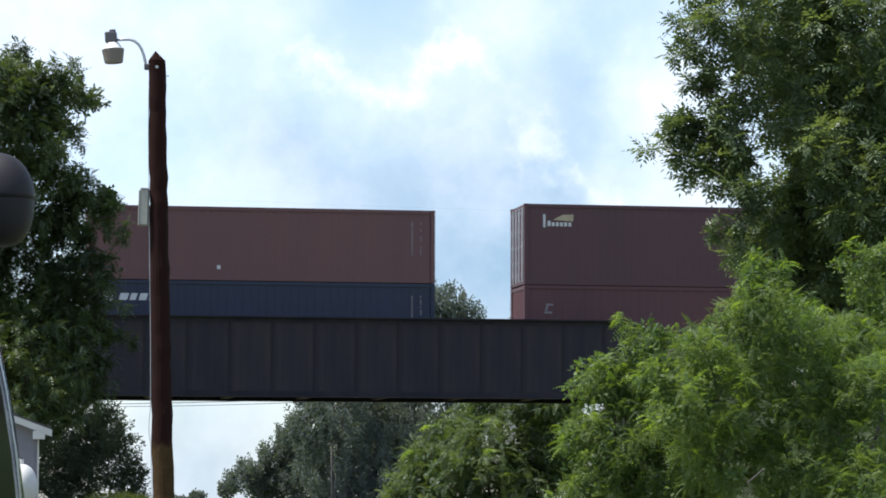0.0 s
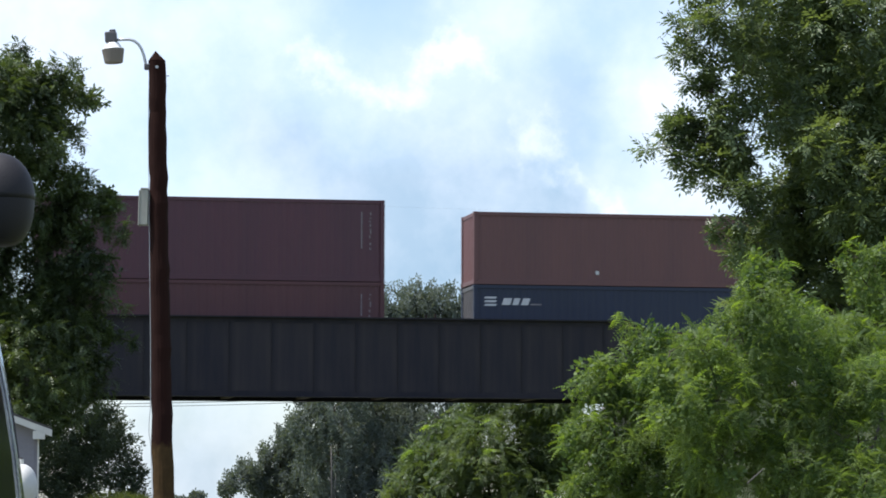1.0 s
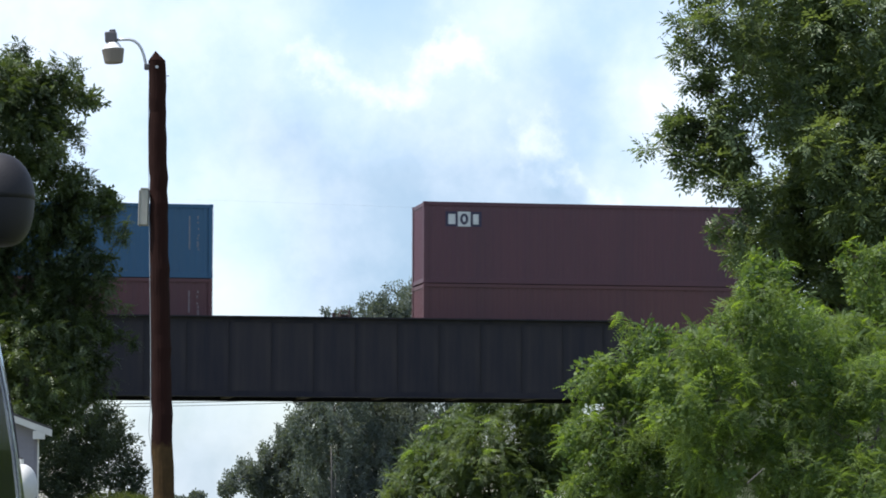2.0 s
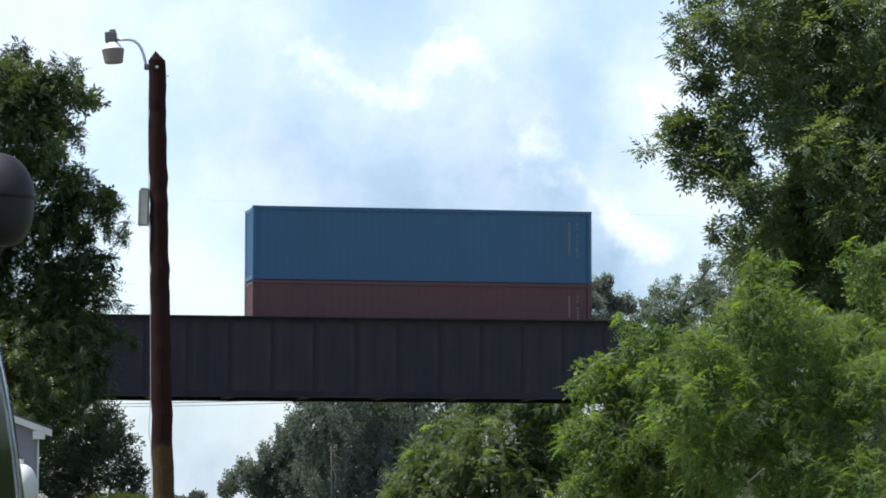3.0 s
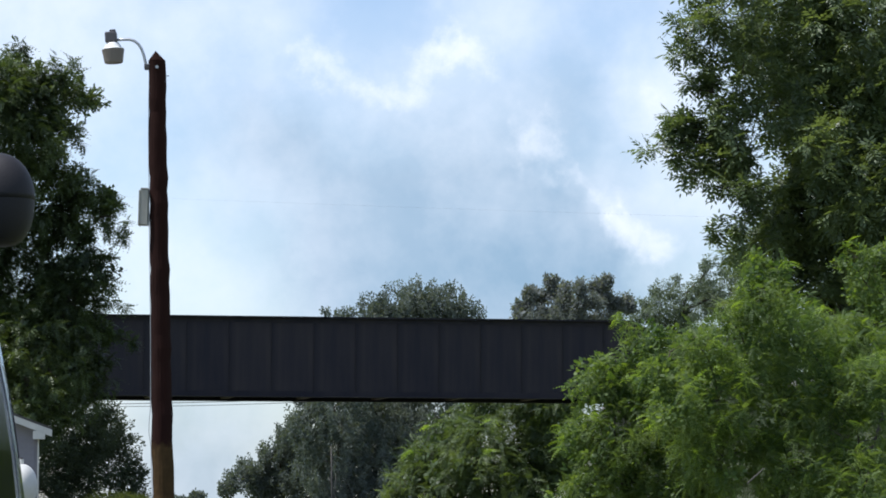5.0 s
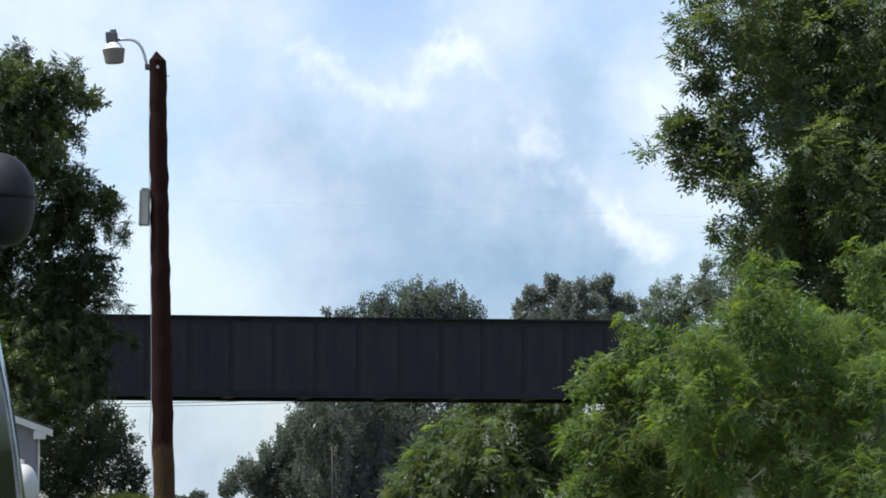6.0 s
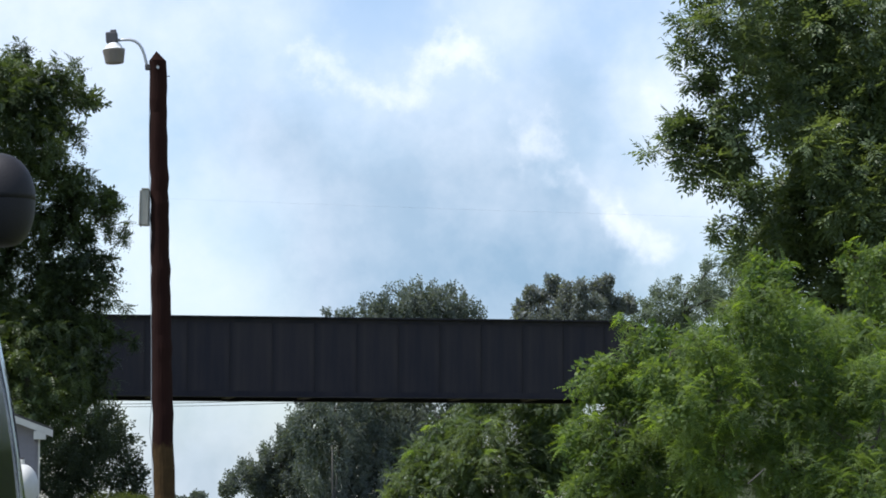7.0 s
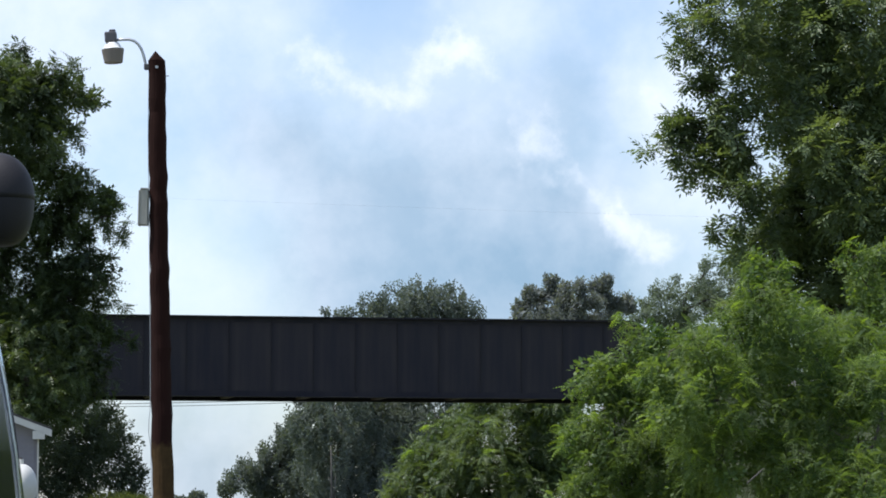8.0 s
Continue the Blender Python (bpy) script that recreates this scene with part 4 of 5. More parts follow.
# ---- wires ----
def make_wire(points, sag, radius, label):
    a, b = Vector(points[0]), Vector(points[1])
    pts = [a.lerp(b, k / 24) - Vector((0, 0, 4 * sag * (k / 24) * (1 - k / 24))) for k in range(25)]
    w = part("overhead_wire", tube(pts, radius, 6), WIRE, None)
    tagged(w, label, "wire", "overhead wires")


make_wire(((-18.480, 135.000, 5.401), (-4.177, 135.000, 5.760)), 0.05, 0.014, "thin black overhead wire behind the bridge")
make_wire(((-18.534, 135.400, 5.361), (-4.189, 135.400, 5.670)), 0.12, 0.012, "thin black overhead wire behind the bridge")
make_wire(((-10.492, 80.000, 9.549), (5.919, 55.000, 6.623)), 0.03, 0.0007, "very thin wire strung between the trees")


# ---- plants ----
def spray_shape(pairs, length, leaf, width, spread=0.9, droop=0.25):
    """The leaflets of one compound leaf along +x: four corners each."""
    out = []
    for k in range(pairs + 1):
        t = (k + 0.6) / (pairs + 0.6)
        taper = 1.0 - 0.35 * abs(2 * t - 0.9)
        for s in ((1, -1) if k < pairs else (0,)):
            d = np.array((0.55, s * spread, -0.18)) if s else np.array((1.0, 0, -0.15))
            d = d / np.linalg.norm(d)
            p = np.array((t * length, 0, -droop * length * t * t))
            side = np.cross(d, (0, 0, 1.0))
            side = side / np.linalg.norm(side)
            lf, wd = leaf * taper, width * taper
            out += [p, p + d * lf * 0.45 + side * wd / 2 + np.array((0, 0, 0.12 * wd)), p + d * lf + np.array((0, 0, -0.12 * lf)), p + d * lf * 0.45 - side * wd / 2 + np.array((0, 0, 0.12 * wd))]
    return np.array(out)


def tuft_shape(count, reach, leaf, width, seed):
    """A rosette of simple leaves round a twig's tip: four corners each."""
    rng = np.random.default_rng(seed)
    out = []
    for k in range(count):
        d = rng.normal(size=3) * (1, 1, 0.8) + (0.6, 0, -0.1)
        d /= np.linalg.norm(d)
        p = np.array((rng.uniform(0, reach), 0, 0)) + d * rng.uniform(0, reach * 0.5)
        side = np.cross(d, rng.normal(size=3))
        side /= np.linalg.norm(side)
        s = rng.uniform(0.7, 1.15)
        out += [p, p + d * leaf * s * 0.5 + side * width * s / 2, p + d * leaf * s, p + d * leaf * s * 0.5 - side * width * s / 2]
    return np.array(out)


def leaf_mesh(name, points):
    """A mesh of loose four-cornered leaves."""
    n = len(points)
    me = bpy.data.meshes.new(name)
    me.vertices.add(n)
    me.vertices.foreach_set("co", points.astype(np.float32).ravel())
    me.loops.add(n)
    me.loops.foreach_set("vertex_index", np.arange(n, dtype=np.int32))
    me.polygons.add(n // 4)
    me.polygons.foreach_set("loop_start", np.arange(0, n, 4, dtype=np.int32))
    me.update()
    return me


def unit(a):
    return a / np.maximum(np.linalg.norm(a, axis=-1, keepdims=True), 1e-6)


def crown(lobes, shape, density, seed, clump=0.45, droop=0.3, per=30, core=0.45, flat=0.42):
    """Sprays of leaves on flat, layered boughs through a crown of rounded lobes; also gives the boughs' places."""
    rng = np.random.default_rng(seed)
    heads, spots, ways = [], [], []
    for x, y, z, r in lobes:
        count = max(3, int(density * r * (r + 0.4) / per))
        d = unit(rng.normal(size=(count, 3)))
        f = core + (1.0 - core) * rng.random((count, 1)) ** 0.5
        c = np.array((x, y, z)) + d * f * r
        heads.append(c)
        k = rng.poisson(per * rng.uniform(0.5, 1.5, count)) + 2
        idx = np.repeat(np.arange(count), k)
        reach = (clump * rng.uniform(0.55, 1.25, (count, 1)) * min(1.0, 0.45 + r))[idx]
        inner = unit(rng.normal(size=(len(idx), 3))) * rng.random((len(idx), 1)) ** 0.45 * reach
        out = unit(d * (1, 1, 0.35) + rng.normal(size=d.shape) * 0.25)[idx]
        along = (inner * out).sum(1, keepdims=True)
        inner = inner + out * along * 0.5
        inner[:, 2] = inner[:, 2] * flat - droop * 0.5 * (inner[:, 0] ** 2 + inner[:, 1] ** 2) / np.maximum(reach[:, 0], 0.05)
        spots.append(c[idx] + inner)
        fan = unit(inner) * (1, 1, 0.5 + 0.5 * flat)
        ways.append(unit(out * 0.55 + fan * 0.75 + rng.normal(size=(len(idx), 3)) * 0.5 + np.array((0, 0, -droop))))
    spots, ways = np.concatenate(spots), np.concatenate(ways)
    up = unit(np.array((0, 0, 1.0)) + rng.normal(size=ways.shape) * 0.5)
    side = unit(np.cross(up, ways))
    top = np.cross(ways, side)
    size = rng.uniform(0.6, 1.2, (len(spots), 1, 1))
    axes = np.stack((ways, side, top), axis=1)
    pts = spots[:, None, :] + size * np.einsum("kj,njc->nkc", shape, axes)
    return pts.reshape(-1, 3), heads


def shoots(lobes, shape, density, seed, reach=0.25, per=11, lift=0.6, core=0.55, gap=0.6, thin=0.75, inset=0.0):
    """Leafy shoots over a crown of rounded lobes: each an axis with compound leaves set spirally round it; also gives the shoots' feet."""
    rng = np.random.default_rng(seed)
    heads, tips, spots, ways = [], [], [], []
    for x, y, z, r in lobes:
        r = max(0.5 * r, r - inset)
        count = max(3, int(density * 12.6 * r * (r + 0.06)))
        d = unit(unit(rng.normal(size=(count, 3))) + np.array((0, 0, 0.15)))
        axis = unit(d * (1, 1, 0.5) + np.array((0, 0, lift)) + rng.normal(size=d.shape) * 0.25)
        long = reach * rng.uniform(0.6, 1.3, (count, 1)) * min(1.0, 0.35 + 1.2 * r)
        base = np.array((x, y, z)) + d * r * (core + (1 - core) * rng.random((count, 1)) ** 0.5) - axis * long * 0.45
        wave = np.sin(base * 6.28 / gap + np.array((1.0, 2.3, 0.4)) * seed)
        kept = wave[:, 0] * wave[:, 1] + wave[:, 1] * wave[:, 2] + wave[:, 2] * wave[:, 0] > -thin
        kept[:2] = True
        axis, long, base, count = axis[kept], long[kept], base[kept], int(kept.sum())
        heads.append(base)
        tips.append(base + axis * long)
        k = np.repeat(np.arange(count), per)
        f = np.tile((np.arange(per) + 0.5) / per, count)[:, None]
        turn = (np.tile(np.arange(per), count) * 2.4 + rng.uniform(0, 6.28, count)[k])[:, None]
        side = unit(np.cross(axis, rng.normal(size=axis.shape)))[k]
        radial = side * np.cos(turn) + np.cross(axis[k], side) * np.sin(turn)
        spots.append(base[k] + axis[k] * long[k] * f)
        ways.append(unit(radial * (1.0 - 0.5 * f) + axis[k] * (0.1 + 0.6 * f) + rng.normal(size=radial.shape) * 0.16 - np.array((0, 0, 0.15))))
    spots, ways = np.concatenate(spots), np.concatenate(ways)
    return fan_out(spots, ways, shape, rng, 0.30), heads, np.concatenate(tips)


def fan_out(spots, ways, shape, rng, wobble):
    """Set one leaf shape at every spot, pointing its own way and hanging from its upper side."""
    up = unit(np.array((0, 0, 1.0)) + rng.normal(size=ways.shape) * wobble)
    side = unit(np.cross(up, ways))
    axes = np.stack((ways, side, np.cross(ways, side)), axis=1)
    pts = spots[:, None, :] + rng.uniform(0.65, 1.2, (len(spots), 1, 1)) * np.einsum("kj,njc->nkc", shape, axes)
    return pts.reshape(-1, 3)


def deepen(lobes, depth, seed):
    """Spread the lobes of a crown in depth, along the lines of sight, and close its far side with more."""
    rng = random.Random(seed)
    a, b = rng.uniform(0, 6), rng.uniform(0, 6)
    big = 0.45 * max(q[3] for q in lobes)
    out = []
    for x, y, z, r in lobes:
        dy = depth * (0.65 * math.sin(0.9 * x + a) * math.cos(0.8 * z + b) + rng.uniform(-0.35, 0.35))
        for step in (dy,) + ((dy + depth * rng.uniform(0.8, 1.3),) if r > big and (x * 7.3 + z * 3.1) % 1.0 < 0.62 else ()):
            k = (y + step) / y
            out.append((x * k, y + step, 1.6 + (z - 1.6) * k, r * k * (1.0 if step == dy else 0.9)))
    return out


def limb(y, rows):
    """The lobes of one limb at one depth: x, z and radius each."""
    return [(x, y, z, r) for x, z, r in rows]


def make_tree(name, label, category, foot, lobes, shape, mat, density, seed, girth=0.16, clump=0.45, droop=0.3, per=30, fork=None, twigs=5, group="", core=0.45, young=0.0, flat=0.42, fill=0, fill_from=0.25, depth=0.0, lift=None, gap=0.9, thin=0.75, inset=0.0):
    """A tree or shrub: tapered trunk, limbs to every lobe, twigs to clumps, and leaves, tufted or (with a lift) on long shoots."""
    rng = random.Random(seed)
    foot = Vector((foot[0], foot[1], ground_z(foot[1]) - 0.1))
    t = thing(name, Matrix.Translation(foot), label, category, group)
    if depth:
        lobes = deepen(lobes, depth, seed)
    low = min(z - r for x, y, z, r in lobes)
    mid = Vector(fork) if fork else Vector((sum(q[0] for q in lobes) / len(lobes), sum(q[1] for q in lobes) / len(lobes), max(low * 0.6 + 0.4 * sum(q[2] for q in lobes) / len(lobes), 0.8)))
    mid = mid - foot
    wood = tube([(0, 0, -0.15), mid * 0.33 + Vector((rng.uniform(-0.1, 0.1), 0, 0)), mid * 0.7, mid], [girth * 1.25, girth, girth * 0.85, girth * 0.7], 10)
    if lift is None:
        leaf_pts, heads = crown(lobes, shape, density, seed, clump, droop, per, core, flat)
        tops = np.concatenate(heads) + np.array((-0.1, -0.35, 0.62)) * clump
    else:
        leaf_pts, heads, tops = shoots(lobes, shape, density, seed, clump, per, lift, core, gap, thin, inset)
    joints = [(mid, girth * 0.75)]
    order = sorted(zip(lobes, heads), key=lambda q: (Vector(q[0][:3]) - foot - mid).length)
    for (x, y, z, r), clumps in order:
        c = Vector((x, y, z)) - foot
        start, g = min(joints, key=lambda q: (q[0] - c).length + 0.25 * (q[0] - mid).length)
        g = max(min(g * 0.72, girth * (0.15 + 0.3 * r)), 0.012)
        step = (c - start).length
        pts = [start]
        for f in (0.35, 0.7):
            pts.append(start.lerp(c, f) + Vector((rng.uniform(-1, 1), rng.uniform(-1, 1), rng.uniform(-0.3, 1))) * 0.10 * step)
        pts.append(c)
        tube(pts, [g, g * 0.88, g * 0.78, g * 0.6], 6, wood)
        joints.append((c, g))
        for k in range(min(twigs, len(clumps))):
            e = Vector(clumps[k]) - foot
            m = c.lerp(e, 0.5) + Vector((rng.uniform(-1, 1), rng.uniform(-1, 1), rng.uniform(-0.5, 1))) * 0.18 * r
            tube([c, m, e], [g * 0.35, g * 0.22, 0.004], 4, wood, caps=False)
    part("trunk", wood, BARK, t, "dark furrowed trunk and limbs", True)
    if fill:
        inner = [(x, y, z, r * (0.42 if y < 70 else 0.6)) for x, y, z, r in lobes if r > fill_from]
        leaf_pts = np.concatenate((leaf_pts, crown(inner, FILL if foot.y < 70 else FILL_MID if foot.y < 100 else FILL_FAR, fill, seed + 50, 0.45, droop, 12, 0.0, 0.8)[0]))
    me = leaf_mesh("crown", leaf_pts - np.array(foot))
    me.materials.append(mat)
    leaves = new("crown", me)
    leaves.parent = t
    if young:
        npr = np.random.default_rng(seed + 100)
        tops = tops[npr.random(len(tops)) < young]
        idx = np.repeat(np.arange(len(tops)), 7)
        spots = tops[idx] + npr.normal(size=(len(idx), 3)) * (0.03, 0.03, 0.03)
        ways = unit(npr.normal(size=(len(idx), 3)) * (0.9, 0.9, 0.3) + np.array((-0.15, -0.15, 0.1)))
        me = leaf_mesh("young_growth", fan_out(spots, ways, shape, npr, 0.3) - np.array(foot))
        me.materials.append(LEAF_YOUNG)
        shoots_on_top = tagged(new("young_growth", me), "pale yellow-green young shoots")
        shoots_on_top.parent = t
    return t


PINNATE_FINE = spray_shape(6, 0.20, 0.046, 0.027, droop=0.6)
PINNATE = spray_shape(4, 0.24, 0.105, 0.056, droop=0.8)
PINNATE_LONG = spray_shape(3, 0.28, 0.170, 0.062, droop=0.3)
TUFT_FAR = tuft_shape(7, 0.16, 0.17, 0.09, 4)
FILL = tuft_shape(9, 0.2, 0.10, 0.06, 8)
FILL_MID = tuft_shape(8, 0.25, 0.15, 0.09, 8)
FILL_FAR = tuft_shape(6, 0.3, 0.30, 0.19, 8)
TUFT_MID = tuft_shape(8, 0.16, 0.13, 0.065, 5)

# locust at the road's west side, before the bridge
make_tree("locust_tree", "tall dark green locust tree with feathery drooping sprays", "tree", (-13.024, 82.000, -0.309),
          limb(80.0, [(-9.91, 9.52, 0.50), (-9.23, 9.29, 0.42), (-8.85, 8.91, 0.22), (-10.46, 8.53, 0.60), (-9.80, 8.50, 0.30), (-10.06, 6.71, 0.80), (-11.38, 13.61, 0.15), (-11.53, 13.18, 0.27), (-11.86, 12.50, 0.70), (-11.07, 12.69, 0.45), (-10.43, 12.78, 0.42), (-10.09, 13.03, 0.20),
        (-9.75, 12.84, 0.17), (-9.53, 12.26, 0.26), (-9.90, 12.10, 0.30), (-10.48, 12.07, 0.52), (-11.21, 11.73, 0.91), (-11.04, 10.81, 0.88),
        (-10.32, 11.33, 0.27), (-9.92, 11.34, 0.17), (-9.87, 11.03, 0.14), (-10.55, 10.43, 0.48), (-11.03, 9.74, 1.09), (-10.03, 9.99, 0.36),
        (-9.66, 10.02, 0.18), (-9.87, 9.51, 0.52)])
          + limb(80.0, [(-9.20, 7.75, 0.28), (-9.30, 7.28, 0.36), (-9.75, 7.75, 0.40), (-9.23, 9.44, 0.30), (-8.83, 9.07, 0.21), (-8.52, 8.67, 0.12), (-9.19, 8.92, 0.20), (-8.88, 8.49, 0.14), (-8.58, 8.28, 0.08),
        (-10.59, 8.82, 0.61), (-10.04, 8.82, 0.30), (-9.64, 8.29, 0.08), (-10.64, 7.91, 0.76), (-9.88, 7.73, 0.27), (-9.54, 7.82, 0.14),
        (-10.46, 6.99, 0.88), (-9.47, 7.07, 0.29), (-9.02, 7.07, 0.17), (-9.39, 6.62, 0.24), (-8.94, 6.60, 0.09), (-8.59, 6.45, 0.06),
        (-10.60, 5.93, 1.15), (-9.69, 5.93, 0.58)])
          # lobes beyond x = -13 lie out of view, added to shade the lower crown
          + limb(80.0, [(-14.20, 9.40, 1.90), (-14.60, 5.60, 1.90), (-9.13, 5.78, 0.27), (-8.64, 5.66, 0.12), (-8.36, 5.54, 0.05), (-10.96, 4.87, 1.52), (-9.83, 4.87, 0.73), (-9.18, 5.02, 0.33),
        (-8.96, 4.54, 0.20), (-12.58, 11.73, 1.67), (-14.57, 12.03, 1.82), (-11.79, 7.68, 0.64), (-11.90, 6.61, 0.76), (-13.73, 7.44, 1.67),
        (-12.53, 8.67, 1.67), (-12.49, 5.62, 1.67), (-9.37, 4.17, 0.42), (-11.25, 3.73, 0.91), (-10.27, 3.73, 0.70)]),
          PINNATE, LEAF_LEFT, 5.6, 11, 0.24, 0.46, per=10, core=0.35, fill=110, depth=2.0, lift=0.1, thin=0.9)
make_tree("shrub", "dark green shrub in the shade beside the bridge", "shrub", (-10.340, 84.000, 0.123),
          [(-10.69, 84.0, 2.81, 1.51), (-9.66, 84.0, 3.13, 0.80), (-9.07, 84.0, 2.81, 0.51), (-8.68, 84.0, 2.10, 0.35),
    (-9.89, 84.0, 1.86, 1.43), (-11.47, 84.0, 1.70, 1.75), (-8.74, 84.0, 1.39, 0.41), (-9.51, 84.0, 3.68, 0.35)],
          tuft_shape(8, 0.14, 0.09, 0.045, 7), LEAF_HEDGE, 8, 12, 0.09, 0.42, per=6, core=0.4, fill=40, depth=1.2, lift=0.9, gap=1.1)
# walnut at the road's east side
walnut = make_tree("walnut_tree", "large walnut tree with long compound leaves and dark limbs", "tree", (7.569, 56.000, 0.643),
          limb(55.0, [(5.27, 8.05, 0.28), (5.40, 7.52, 0.28), (5.05, 7.21, 0.20), (5.58, 7.11, 0.32), (5.31, 10.60, 0.65), (4.81, 10.18, 0.25), (4.59, 9.73, 0.19), (5.60, 9.60, 0.48), (5.01, 8.96, 0.25), (5.30, 8.54, 0.25),
        (5.40, 7.69, 0.25), (5.63, 7.17, 0.25), (6.47, 9.97, 1.09), (7.73, 10.08, 1.20), (6.25, 8.75, 0.65), (5.47, 7.94, 0.23),
        (7.19, 8.59, 0.99), (5.87, 7.06, 0.29)])
          + limb(55.0, [(4.42, 9.64, 0.16), (4.60, 9.05, 0.14), (4.55, 10.22, 0.24), (4.96, 9.38, 0.24), (5.32, 8.76, 0.30), (7.91, 7.12, 1.04), (5.58, 6.61, 0.27), (5.10, 6.38, 0.11), (5.39, 6.09, 0.21), (8.46, 9.13, 0.83), (8.44, 7.65, 0.83),
        # first three: lobes above the view, added to shade the crown below
        (5.74, 11.56, 0.62), (6.37, 11.67, 0.83), (7.43, 11.78, 0.99), (8.17, 6.76, 0.64),
        (8.43, 6.28, 0.83), (6.98, 7.86, 0.48)])
          + limb(56.8, [(6.87, 6.81, 0.75), (6.40, 9.65, 0.56), (5.97, 10.13, 0.39), (6.61, 8.55, 0.51), (6.43, 6.16, 0.63), (7.73, 6.11, 0.86),
        (6.00, 6.10, 0.43), (7.18, 5.35, 0.75), (6.11, 5.34, 0.59), (8.36, 5.35, 0.86), (8.16, 6.55, 0.80), (7.41, 6.71, 0.64),
        (8.19, 9.59, 0.97), (7.44, 10.79, 0.75), (6.65, 6.98, 0.48), (8.07, 8.28, 0.75), (7.53, 7.85, 0.65),
        (6.99, 7.73, 0.54), (7.96, 8.28, 0.65), (6.33, 7.41, 0.28)]),
          PINNATE_LONG, LEAF_RIGHT, 7.4, 13, 0.2, 0.34, per=9, core=0.35, twigs=9, fill=40, fill_from=0.8, depth=1.5, lift=0.15, gap=1.0, thin=0.58, fork=(7.289, 56.000, 4.871))


def make_bough(tree, joint, lobes, shape, mat, density, seed, clump, lift):
    """One long bough that sways on its tree: its wood, and leaves round it."""
    joint = Vector(joint)
    pts, heads, tips = shoots(lobes, shape, density, seed, clump, 9, lift, 0.3)
    wood = bmesh.new()
    for (x, y, z, r), clumps in zip(lobes, heads):
        c = Vector((x, y, z)) - joint
        tube([(0, 0, 0), c * 0.5 + Vector((0, 0, 0.06)), c], [0.022, 0.016, 0.008], 5, wood)
        for k in clumps[:4]:
            e = Vector(k) - joint
            tube([c, c.lerp(e, 0.5) + Vector((0, 0, 0.03)), e], [0.007, 0.005, 0.003], 4, wood, caps=False)
    bough = part("bough", wood, BARK, tree, "long swaying bough", True)
    bough.matrix_basis = Matrix.Translation(joint - tree.location)
    me = leaf_mesh("foliage", pts - np.array(joint))
    me.materials.append(mat)
    leaves = new("foliage", me)
    leaves.parent = bough
    return bough, joint - tree.location


BOUGH, BOUGH_JOINT = make_bough(walnut, (5.404, 55.000, 7.937),
                                [(5.01, 55.0, 8.22, 0.25), (4.88, 55.0, 7.85, 0.23), (4.59, 55.0, 8.36, 0.17), (4.41, 55.0, 8.17, 0.23),
    (4.10, 55.0, 8.04, 0.14), (3.80, 55.0, 7.91, 0.06), (4.50, 55.0, 7.72, 0.18), (4.55, 55.0, 7.45, 0.09),
    (4.27, 55.0, 8.54, 0.09), (5.07, 55.0, 7.64, 0.21), (4.78, 55.0, 8.06, 0.21)],
                                PINNATE_LONG, LEAF_RIGHT, 11, 33, 0.30, 0.15)
# bright shrubs before it
make_tree("shrub", "bright green young locust shrub in the sun", "shrub", (2.463, 44.000, 0.594),
          [(2.75, 44.0, 4.04, 0.20), (2.74, 44.0, 3.65, 0.21), (2.32, 44.0, 3.30, 0.32), (3.18, 44.0, 3.48, 0.33),
    (2.10, 44.0, 3.00, 0.23), (2.55, 44.0, 3.00, 0.50), (2.07, 44.0, 2.41, 0.35), (2.55, 44.0, 2.25, 0.67),
    (3.30, 44.0, 2.75, 0.58), (2.15, 44.0, 1.75, 0.42), (3.30, 44.0, 1.75, 0.67), (3.47, 44.0, 3.50, 0.46),
    (3.68, 44.0, 3.17, 0.50), (3.35, 44.0, 3.68, 0.21), (3.81, 44.0, 3.93, 0.20), (3.71, 44.0, 1.67, 0.58),
    (3.55, 44.0, 2.33, 0.58), (3.05, 44.0, 3.00, 0.50), (2.71, 44.0, 1.67, 0.58), (2.05, 44.0, 1.42, 0.33), (2.98, 44.0, 3.72, 0.30)],
          PINNATE_FINE, LEAF_BUSH, 14, 14, 0.07, 0.20, per=10, young=0.15, core=0.55, fill=60, depth=0.8, lift=0.5, gap=0.5, thin=0.55, inset=0.05, group="shrubs beside the road")
